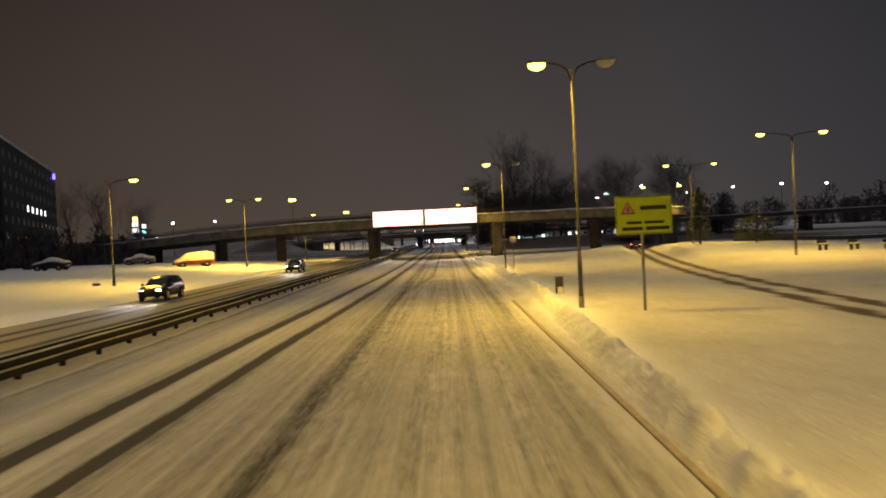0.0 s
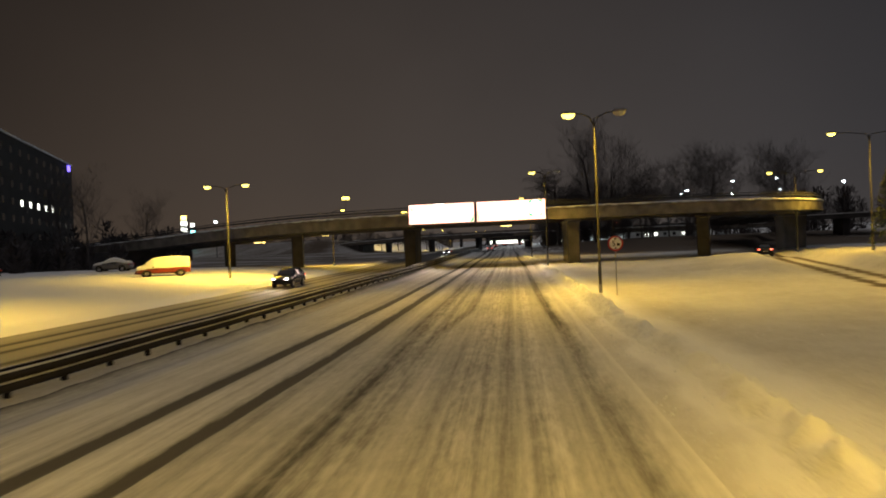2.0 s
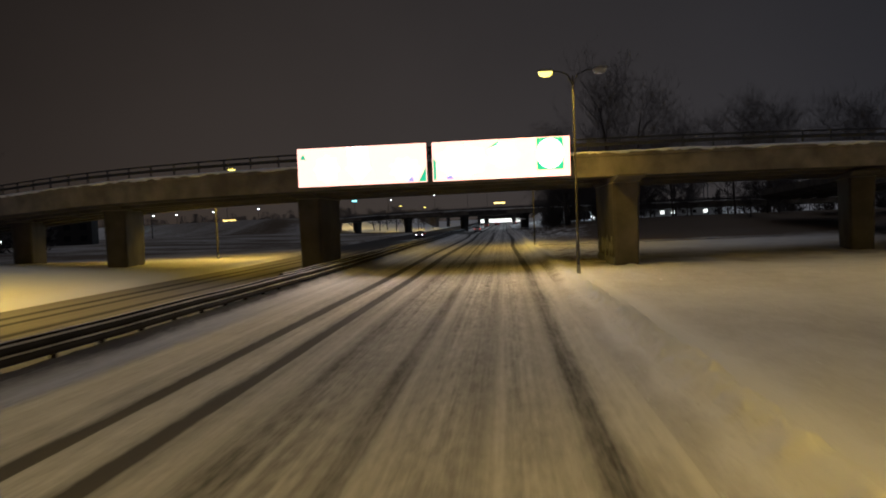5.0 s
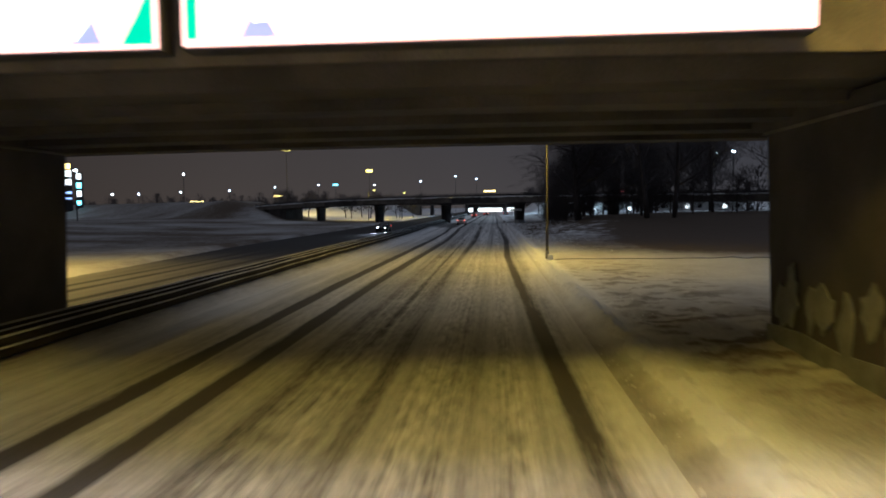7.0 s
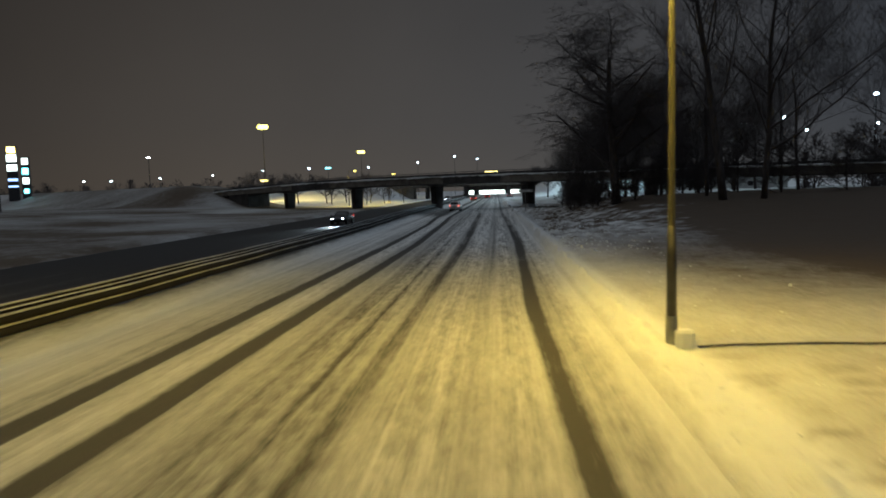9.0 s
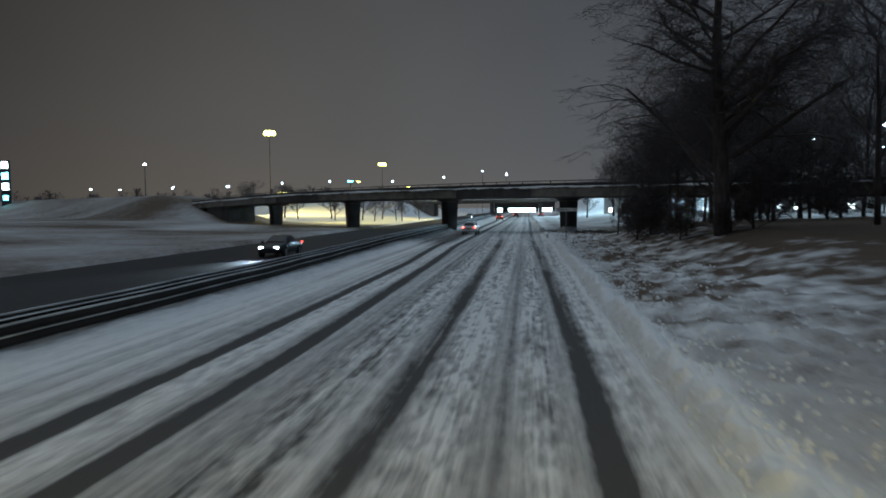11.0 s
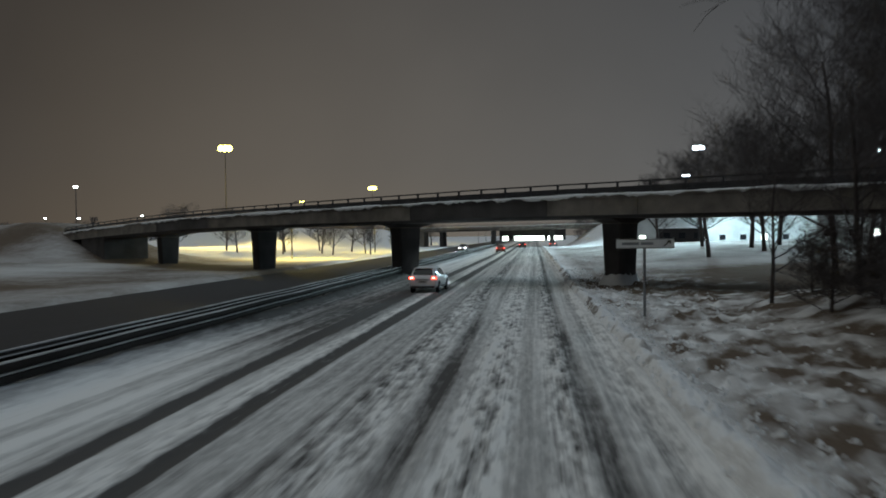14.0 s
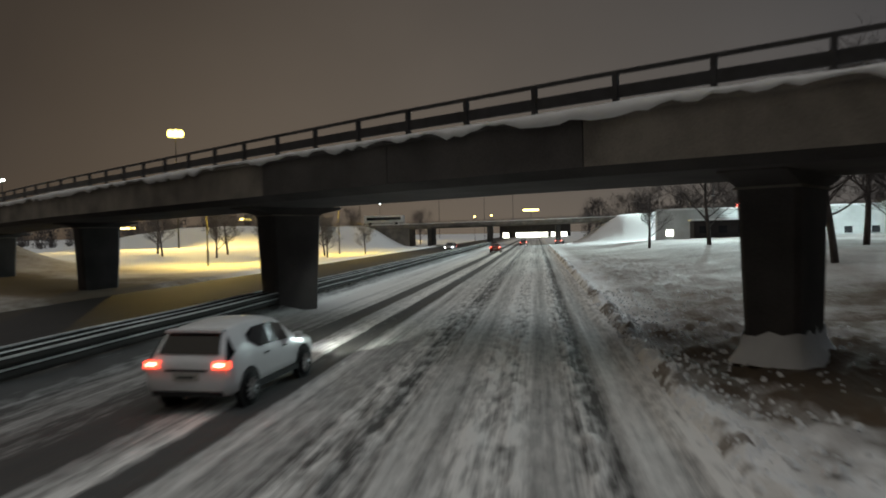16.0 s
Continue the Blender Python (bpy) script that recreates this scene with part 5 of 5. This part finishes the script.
            spot("headlight_beam", a, glow * 1.6, (0.9, 0.95, 1.0), 42, b, 0.08)
    return car


vehicle("suv", SUV, M_WHITEPAINT, "white compact SUV with lit red tail lamps on the snowy lane", "car", pose(-6.4, 239.9, 0.01, 0, 0, -3) @ Matrix.Diagonal((0.94, 0.94, 0.94, 1.0)), glow=350)
vehicle("suv", SUV, M_DARKPAINT, "dark SUV with glaring headlamps on the oncoming carriageway", "car", pose(-21.2, 50.2, 0.02, 0, 0, 183), glow=450)
vehicle("suv", SUV, M_DARKPAINT, "dark SUV with glaring headlamps by the parked vans", "car", pose(-20.1, 88.4, 0.02, 0, 0, 180), glow=450)
vehicle("car", SEDAN, M_DARKPAINT, "dark saloon with glaring headlamps on the dark carriageway", "car", pose(-16.6, 206.5, 0.02, 0, 0, 180), glow=450)
vehicle("car", SEDAN, M_REDPAINT, "red saloon with lit tail lamps far ahead on the snowy lane", "car", pose(-6.6, 336.0, 0.02), glow=700)
vehicle("car", SEDAN, M_GREYPAINT, "grey saloon with lit tail lamps leaving by the slip lane", "car", pose(5.2, 392.0, 0.1, 0, 0, -10), glow=700)
vehicle("suv", SUV, M_GREYPAINT, "grey SUV with headlamps coming from under the distant bridge", "car", pose(-15.6, 352.0, 0.02, 0, 0, 180), glow=900)
vehicle("car", SEDAN, M_DARKPAINT, "dark saloon with lit tail lamps in distant traffic", "car", pose(-3.0, 384.0, 0.02), glow=700)
vehicle("car", SEDAN, M_DARKPAINT, "dark saloon with lit tail lamps on the slip road", "car", pose(float(side_road(112)) - 1.0, 112, 0.05, 0, 0, -16), glow=500)
vehicle("van", VAN, M_REDPAINT, "parked red van under a thick cap of snow", "van", pose(-33.6, 94.4, float(terrain(-35.5, 93)), 0, 0, 120) @ Matrix.Diagonal((1.1, 1.12, 0.86, 1.0)), "off", "parked vehicles", True)
vehicle("car", SEDAN, M_DARKPAINT, "parked dark car under a thick cap of snow", "car", pose(-50.5, 88.0, float(terrain(-52, 88)), 0, 0, 92), "off", "parked vehicles", True)
vehicle("car", SUV, M_GREYPAINT, "parked grey car under a thick cap of snow", "car", pose(-58.5, 84.0, float(terrain(-58, 84)), 0, 0, 86), "off", "parked vehicles", True)
vehicle("car", SEDAN, M_GREYPAINT, "parked grey car under a thick cap of snow", "car", pose(-47.0, 106.0, float(terrain(-47, 106)), 0, 0, 100), "off", "parked vehicles", True)


# ---- road signs and verge furniture ----
YS = (7.52, 26.6, 3.98)
ys = thing("road_sign", "large fluorescent yellow warning board on a single grey post", "road sign", m=pose(*YS))
part("post", Shape().tube([(-0.06, 0.14, -4.1), (-0.06, 0.14, 0.74)], 0.055, 10), M_STEEL, ys)
face = part("panel", Shape().box(0, 0, 0, 2.26, 0.04, 1.54, 0, 0.03), M_YELLOW, ys)
for z in (-0.73, 0.73):
    part("border", Shape().box(0, -0.025, z, 2.2, 0.006, 0.022), M_BLACKINK, face)
for x in (-1.09, 1.09):
    part("border", Shape().box(x, -0.025, 0, 0.022, 0.006, 1.436), M_BLACKINK, face)
tri = part("warning_triangle", Shape().prism([(-0.92, 0.05), (-0.34, 0.05), (-0.63, 0.56)], "y", -0.032, -0.023), M_SIGNRED, face, "red-edged warning triangle")
part("triangle_fill", Shape().prism([(-0.83, 0.1), (-0.43, 0.1), (-0.63, 0.46)], "y", -0.04, -0.033), M_PINK, tri, "faded pink")
part("triangle_symbol", Shape().box(-0.63, -0.043, 0.23, 0.07, 0.005, 0.2), M_BLACKINK, tri)
for x0, x1, z, h in ((-0.14, 0.9, 0.28, 0.16), (-0.7, -0.1, -0.3, 0.11), (0.0, 0.8, -0.3, 0.11), (-0.88, -0.06, -0.54, 0.14), (0.06, 1.0, -0.54, 0.14)):
    part("writing_bar", Shape().box((x0 + x1) / 2, -0.024, z, x1 - x0, 0.006, h), M_BLACKINK, face)
for z in (0.4, -0.45):
    part("bracket", Shape().box(-0.06, 0.07, z, 0.34, 0.1, 0.06), M_STEEL, ys)

hs = thing("road_sign", "round red-rimmed height limit sign on a thin post", "road sign")
part("post", Shape().tube([(5.95, 64.1, -0.2), (5.95, 64.1, 3.4)], 0.035, 8), M_STEEL, hs)
rim = part("rim", Shape().prism([(5.95 + 0.42 * math.cos(k * math.pi / 16), 3.0 + 0.42 * math.sin(k * math.pi / 16)) for k in range(32)], "y", 64.000, 64.030), M_SIGNRED, hs, "red rim")
part("disc", Shape().prism([(5.95 + 0.33 * math.cos(k * math.pi / 16), 3.0 + 0.33 * math.sin(k * math.pi / 16)) for k in range(32)], "y", 63.990, 63.998), M_SIGNWHITE, rim, "white disc")
part("arrow", Shape().prism([(5.86, 3.3), (6.04, 3.3), (5.95, 3.2)], "y", 63.982, 63.988), M_BLACKINK, rim)
part("arrow", Shape().prism([(5.86, 2.7), (6.04, 2.7), (5.95, 2.8)], "y", 63.982, 63.988), M_BLACKINK, rim)
txt = bpy.data.curves.new("digit", "FONT")
txt.body, txt.size, txt.extrude, txt.align_x = "5", 0.42, 0.003, "CENTER"
txt.materials.append(M_BLACKINK)
dg = new("digit", txt)
dg.parent = rim
dg.matrix_local = pose(5.85, 63.984, 2.86, 90, 0, 0)
part("writing_bar", Shape().box(6.1, 63.984, 2.94, 0.16, 0.006, 0.14), M_BLACKINK, rim)

ws = thing("road_sign", "long white direction board on one post before the bridge", "road sign", m=pose(4.48, 226.8, 3.05) @ Matrix.Diagonal((0.9, 1.0, 0.9, 1.0)))
part("post", Shape().tube([(-0.02, 0.1, -3.2), (-0.02, 0.1, 0.2)], 0.06, 8), M_STEEL, ws)
wf = part("panel", Shape().box(0, 0, 0, 2.4, 0.05, 0.42, 0, 0.015), M_SIGNWHITE, ws, "white reflective panel")
for z in (0.19, -0.19):
    part("panel_edge", Shape().box(0, -0.03, z, 2.36, 0.006, 0.025), M_BLACKINK, wf)
for x, w in ((-0.62, 0.7), (0.08, 0.5)):
    part("writing_bar", Shape().box(x, -0.03, 0, w, 0.006, 0.11), M_STEEL, wf)
part("arrow", Shape().prism([(0.72, -0.12), (0.8, -0.12), (1.0, 0.06), (1.0, -0.02), (1.06, -0.02), (1.06, 0.13), (0.9, 0.13), (0.9, 0.08), (0.95, 0.08)], "y", -0.035, -0.028), M_BLACKINK, wf)

# snow-white box stands in for a reflective plate bright in headlights
pb = thing("marker_box", "small white box standing in for a lit plate at the foot of a lamp post", "box")
part("panel", Shape().box(4.05, 144.7, 0.38, 0.36, 0.3, 0.34, 0, 0.09), M_SNOWCAP, pb)
part("stake", Shape().tube([(4.05, 144.7, 0.0), (4.05, 144.7, 0.3)], 0.03, 6), M_STEEL, pb)
cb = thing("cable", "thin dark strand lying across the snow from the lamp post", "cable")
crng = random.Random(9)
cl = [(4.3 + 0.8 * k, 144.7 + 0.025 * k + crng.uniform(-0.04, 0.04)) for k in range(34)]
part("strand", Shape().tube([(x, y, float(terrain(x, y)) + 0.02) for x, y in cl], 0.024, 6), M_TRIM, cb)

mk = thing("marker_post", "squat grey plastic marker box half buried in snow", "marker post")
part("body", Shape().box(5.6, 36.1, 0.58, 0.4, 0.26, 0.92, 8, 0.04), M_STEEL_DARK, mk)
part("lower_face", Shape().box(5.62, 35.96, 0.34, 0.3, 0.012, 0.34, 8), M_SIGNWHITE, mk, "white lower face")
part("lid", Shape().box(5.6, 36.1, 1.065, 0.44, 0.3, 0.05, 8, 0.02), M_STEEL, mk)
sb = thing("junction_box", "small dark box standing by the lamp post", "junction box")
part("body", Shape().box(-30.0, 55.9, 0.6, 0.5, 0.4, 0.8, 0, 0.04), M_STEEL_DARK, sb)
part("lid", Shape().box(-30.0, 55.9, 1.02, 0.56, 0.46, 0.06, 0, 0.02), M_SNOWCAP, sb)


def bench(x, y, turn):
    b = thing("bench", "dark park bench half buried in snow", "bench", "benches by the slip road", m=pose(x, y, float(terrain(x, y)), 0, 0, turn))
    for k in (-0.3, 0.3):
        part("leg", Shape().box(k, 0, 0.25, 0.1, 0.4, 0.6, 0, 0.02), M_STEEL_DARK, b)
    part("seat", Shape().box(0, 0, 0.5, 1.0, 0.42, 0.08, 0, 0.02), M_STEEL_DARK, b)
    part("backrest", Shape().box(0, 0.2, 0.8, 1.0, 0.06, 0.3, 0, 0.02), M_STEEL_DARK, b)
    part("snow_cap", Shape().box(0, -0.02, 0.57, 0.96, 0.36, 0.06, 0, 0.03), M_SNOWCAP, b)


for x, y in ((35.5, 64.0), (38.0, 63.2), (40.5, 62.0), (42.4, 61.6)):
    bench(x, y, 5)

fence = thing("fence", "long dark picket fence behind the snowy park", "fence", m=None)
fpts = [(44.0 + 5 * k, 104 - 1.2 * k) for k in range(12)]
fline = [(x, y, float(terrain(x, y))) for x, y in fpts]
rail_with_posts(fence, fline, 0.0, 1.1, 2.5, ((1.0, 0.06), (0.5, 0.3)))


# ---- buildings and lit signs ----
def building(name, x, y, turn, w, d, h, wall, cols, rows_, lit, label, category="building", pane_size=(1.3, 1.2)):
    b = thing(name, label, category, m=pose(x, y, float(terrain(x, y)) - 0.3, 0, 0, turn))
    part("wall", Shape().box(0, 0, h / 2, w, d, h, 0, 0.15), wall, b)
    part("roof", Shape().box(0, 0, h + 0.15, w + 0.5, d + 0.5, 0.3, 0, 0.1), M_SNOWCAP, b, "snow-covered flat roof")
    pw, ph = pane_size
    pane = Shape().box(0, 0, 0, pw, 0.06, ph).mesh("window", M_WINDOWDARK)
    glow = Shape().box(0, 0, 0, pw, 0.06, ph).mesh("window", M_WINDOWLIT)
    for r in range(rows_):
        for c in range(cols):
            o = part("window", glow if lit(c, r) else pane, None, b)
            o.location = (-w / 2 + (c + 0.5) * w / cols, -d / 2 - 0.02, 1.7 + r * (h - 1) / rows_)
    return b


building("apartment_block", -98.5, 146.3, 112.5, 63, 14, 25.5, M_BRICKDARK, 12, 8, lambda c, r: r == 4 and c in (4, 5, 6, 7, 8), "tall dark apartment block with one row of lit windows", "apartment block")
building("low_building", -104, 208, 25, 26, 10, 6, M_BRICKDARK, 8, 2, lambda c, r: r == 0 and c in (1, 2), "low dark building with two lit windows")
blue = thing("lit_sign", "small glowing blue sign on a dark building", "sign")
part("panel", Shape().box(-102.2, 174.4, 24.4, 0.3, 0.7, 1.4), M_BLUELIT, blue)
building("white_hall", 50, 366, -8, 52, 16, 6.0, M_WHITEWALL, 12, 1, lambda c, r: c % 3 == 0, "long white hall brightly lit by floodlights", "hall")
building("shed", 31, 348, -6, 9, 6, 3.2, M_BRICKDARK, 3, 1, lambda c, r: False, "small dark shed in front of the lit hall", "shed")
building("shop", 66, 330, -12, 30, 12, 5, M_WHITEWALL, 8, 1, lambda c, r: c in (2, 3, 6), "low pale shop with lit windows behind the trees", "shop")
building("terminal", -1, 640, 0, 42, 16, 9, M_BRICKDARK, 22, 1, lambda c, r: c not in (0, 3, 4, 15, 21), "distant low building with a broad bright shop front", "shop", (1.5, 3.2))

py = thing("pylon_sign", "tall filling station price pylon glowing white and blue", "pylon sign", m=pose(-158.6, 344.5, float(terrain(-158.6, 344.5)) - 0.2) @ Matrix.Diagonal((1.15, 1.0, 1.38, 1.0)))
part("column", Shape().box(-1.7, 0, 6.6, 3.0, 0.6, 13.2, 15, 0.1), M_STEEL_DARK, py)
part("column", Shape().box(1.7, 0.9, 5.3, 2.4, 0.6, 10.6, 15, 0.1), M_STEEL_DARK, py)
for k, (z, h, mat) in enumerate(((10.4, 1.7, M_WINDOWLIT), (8.1, 1.5, M_WINDOWLIT), (5.2, 0.6, M_BLUEPALE), (3.6, 0.4, M_BLUEPALE))):
    part("price_panel", Shape().box(-1.62, -0.34, z, 2.7, 0.08, h, 15, 0.02), mat, py, "glowing price panel")
for k, z in enumerate((9.6, 7.2, 4.9, 2.4)):
    part("price_panel", Shape().box(1.78, 0.56, z, 1.7 - 0.4 * (k == 3), 0.08, 1.5 - 0.4 * (k == 3), 15, 0.02), (M_WINDOWLIT, M_CYAN)[k % 2], py, "glowing price panel")
part("top_emblem", Shape().box(-1.62, -0.34, 12.4, 2.3, 0.1, 1.5, 15, 0.1), M_YELLIT, py, "glowing yellow panel")

for x, y, z, w, mat, lab in ((-150, 560, 12, 6, M_YELLIT, "distant glowing yellow sign"), (-190, 520, 8, 9, M_YELLIT, "distant glowing yellow sign"), (-128, 640, 22, 4, M_CYAN, "distant glowing cyan sign"), (-3, 620, 16, 9, M_YELLIT, "distant row of yellow lights over the road"), (70, 470, 10, 4, M_REDLIT, "distant glowing red sign")):
    s = thing("lit_sign", lab, "sign", m=pose(x, y, float(terrain(x, y))))
    part("post", Shape().tube([(0, 0, 0), (0, 0, z)], 0.15, 6), M_STEEL_DARK, s)
    part("panel", Shape().box(0, -0.2, z, w, 0.2, 1.1, 0, 0.04), mat, s, "glowing panel")

for x, y, z in ((-120, 395, 3.2), (-128, 402, 3.4), (-101, 430, 3.6), (-92, 445, 3.4), (-96, 446, 3.4), (-84, 455, 4.0), (-80, 455, 4.0), (-50, 470, 4.5), (-23, 480, 9.5), (-17, 486, 10.0)):
    s = thing("bollard_lamp", "distant low lamp glowing warm white", "lamp", "distant low lamps", m=pose(x, y, float(terrain(x, y))))
    part("post", Shape().tube([(0, 0, 0), (0, 0, z)], 0.08, 6), M_STEEL_DARK, s)
    part("lamp_head", Shape().tube([(0, 0, z - 0.25), (0, 0, z), (0, 0, z + 0.3)], [0.25, 0.45, 0.2], 8), M_YELLIT, s, "glowing lamp head")

# a bus waiting on the far bridge
bus = thing("bus", "white bus standing on the distant bridge", "bus")
part("body", Shape().box(-40, 403, 7.2, 10.5, 2.5, 2.4, 0, 0.15), M_WHITEPAINT, bus)
part("window_band", Shape().box(-40, 401.72, 7.6, 9.2, 0.04, 0.8), M_GLASS, bus)
for k in (-3.6, 3.4):
    part("wheel", Shape().tube([(-40 + k, 401.7, 6.25), (-40 + k, 402.0, 6.25)], 0.45, 14), M_TYRE, bus)

# distant ramp to the right with its snowy edge
ramp = thing("distant_ramp", "distant raised ramp with a pale snowy edge", "overpass", kind="structure")
rl = curve([(54, 188, 0), (75, 183, 0.2), (110, 178, 0.6), (170, 175, 1.0), (260, 178, 1.0)])
part("deck", Shape().sweep(rl, [(0, 4.9), (0, 5.9), (-8, 5.9), (-8, 4.9)]), M_CONCRETE_DARK, ramp)
part("kerb_snow", Shape().sweep(rl, [(0.1, 5.904), (0.1, 6.1), (-0.8, 6.1), (-0.8, 5.904)]), M_SNOWCAP, ramp)
for x, y in ((75, 187), (98, 184), (122, 182), (150, 180)):
    part("pier", Shape().box(x, y, 2.4, 1.5, 5, 5.2, 0, 0.1), M_CONCRETE_DARK, ramp)


# ---- woods in the dark distance ----
def woods(name, seed, count, place, tall, label):
    """Many far trees as one body of thin stems and twig sprays."""
    rng = random.Random(seed)
    sh = Shape()
    for k in range(count):
        x, y = place(rng)
        z = float(terrain(x, y)) - 0.3
        h = tall * rng.uniform(0.6, 1.15)
        w = h * rng.uniform(0.22, 0.36)
        sh.tube([(x, y, z), (x, y, z + h * 0.8)], [0.22, 0.05], 4)
        for q in range(170):
            f = rng.random()
            a = rng.uniform(0, 2 * math.pi)
            reach = w * math.sqrt(max(0.03, 1 - (1.7 * f - 0.8) ** 2)) * rng.uniform(0.1, 1)
            b = Vector((x + reach * math.cos(a), y + reach * math.sin(a), z + h * (0.01 + 0.9 * f)))
            tip = b + Vector((math.cos(a) * rng.uniform(0.3, 1.2), math.sin(a) * rng.uniform(0.3, 1.2), rng.uniform(0.3, 1.5)))
            side = Vector((-math.sin(a), math.cos(a), 0)) * rng.uniform(0.1, 0.32)
            sh.add([b - side, b + side, tip, b + Vector((0, 0, 0.2))], [(0, 1, 2), (0, 2, 3), (1, 3, 2), (0, 3, 1)])
    me = sh.mesh(name, M_TWIG)
    tagged(new(name, me), label, "woods", kind="stuff")


woods("woods", 1, 120, lambda r: (r.uniform(-190, -75), r.uniform(118, 190)), 10, "dark bare woods beyond the far verge")
woods("woods", 2, 110, lambda r: (r.uniform(58, 190), r.uniform(195, 300)), 12, "dark bare woods behind the slip road")
woods("woods", 3, 110, lambda r: (r.uniform(-330, -90), r.uniform(420, 640)), 12, "dark bare woods on the horizon")
woods("woods", 4, 50, lambda r: (r.uniform(18, 120), r.uniform(430, 520)), 13, "dark bare woods behind the floodlit hall")


# ---- kerb stones at the edge of the near lane ----
stone = Shape().box(0, 0, 0.06, 0.14, 0.97, 0.2, 0, 0.02).mesh("kerb_stone", M_KERB)
kerb = thing("kerb", "pale concrete kerb stones showing through the snow", "kerb", kind="structure")
for k in range(46):
    y = -12 + k
    part("kerb_stone", stone, None, kerb).location = (float(road_edge(y)) + 0.08, y, 0.02)


# ---- snow blown against the feet of the skew bridge's piers ----
for i, q in enumerate(PIERS2[1:2]):
    px, py_ = skew(q, 205.5)
    drng = random.Random(40 + i)
    dr = Shape()
    vs = []
    base = float(terrain(px, py_))
    for h, out in ((-0.05, 0.4), (0.14, 0.26), (0.36, 0.08), (0.6, 0.02)):
        for k in range(28):
            a = 2 * math.pi * k / 28
            lx, ly = math.cos(a), math.sin(a)
            m_ = max(abs(lx) / 0.62, abs(ly) / 1.2)
            wob = drng.uniform(0.75, 1.25)
            lx, ly = lx / m_ + math.cos(a) * out * wob, ly / m_ + math.sin(a) * out * wob
            c, s_ = math.cos(radians(SKEW)), math.sin(radians(SKEW))
            vs.append((px + lx * c - ly * s_, py_ + lx * s_ + ly * c, base + h * drng.uniform(0.8, 1.3)))
    dr.add(vs, [(i2 * 28 + j, i2 * 28 + (j + 1) % 28, (i2 + 1) * 28 + (j + 1) % 28, (i2 + 1) * 28 + j) for i2 in range(3) for j in range(28)])
    tagged(part("snow_drift", dr, M_SNOWCAP, None, "", True), "icy drift of snow splashed round a bridge pier", "snow drift")


# ---- thrown-up clods of snow along the verge ----
clod_rng = random.Random(77)
clods = Shape()
for k in range(7000):
    y = clod_rng.choice((clod_rng.uniform(-4, 165), clod_rng.uniform(165, 262), clod_rng.uniform(165, 262), clod_rng.uniform(165, 262)))
    r = abs(clod_rng.gauss(0.0, 1.1)) + 0.05 if clod_rng.random() < 0.8 else clod_rng.uniform(0, 7)
    x = float(road_edge(y)) + r
    s = clod_rng.uniform(0.02, 0.08) * (1.0 if y > 165 else 0.45) * (1.7 if clod_rng.random() < 0.06 else 1)
    z = float(terrain(x, y)) - 0.02 + s * 0.3
    a = clod_rng.uniform(0, 6.28)
    c, q = math.cos(a), math.sin(a)
    pts = [(1, 0, -0.4), (0.2, 0.9, -0.4), (-0.9, 0.3, -0.4), (-0.5, -0.8, -0.4), (0.6, -0.7, -0.4), (0.5, 0.3, 0.7), (-0.4, 0.3, 0.8), (0.0, -0.5, 0.6)]
    pts = [(px * clod_rng.uniform(0.75, 1.2), py * clod_rng.uniform(0.75, 1.2), pz * clod_rng.uniform(0.7, 1.2)) for px, py, pz in pts]
    clods.add([(x + s * (px * c - py * q), y + s * (px * q + py * c), z + s * pz) for px, py, pz in pts],
              [(0, 1, 5), (1, 6, 5), (1, 2, 6), (2, 3, 6), (3, 7, 6), (3, 4, 7), (4, 0, 7), (0, 5, 7), (5, 6, 7), (4, 3, 2, 1, 0)])
tagged(new("snow_clods", clods.mesh("snow_clods", M_SNOWCAP)), "loose clods of ploughed snow along the verge", "snow", kind="stuff")

woods("woods", 5, 90, lambda r: (r.uniform(-100, -60), r.uniform(62, 130)), 4.5, "dark leafless hedge behind the parked cars")
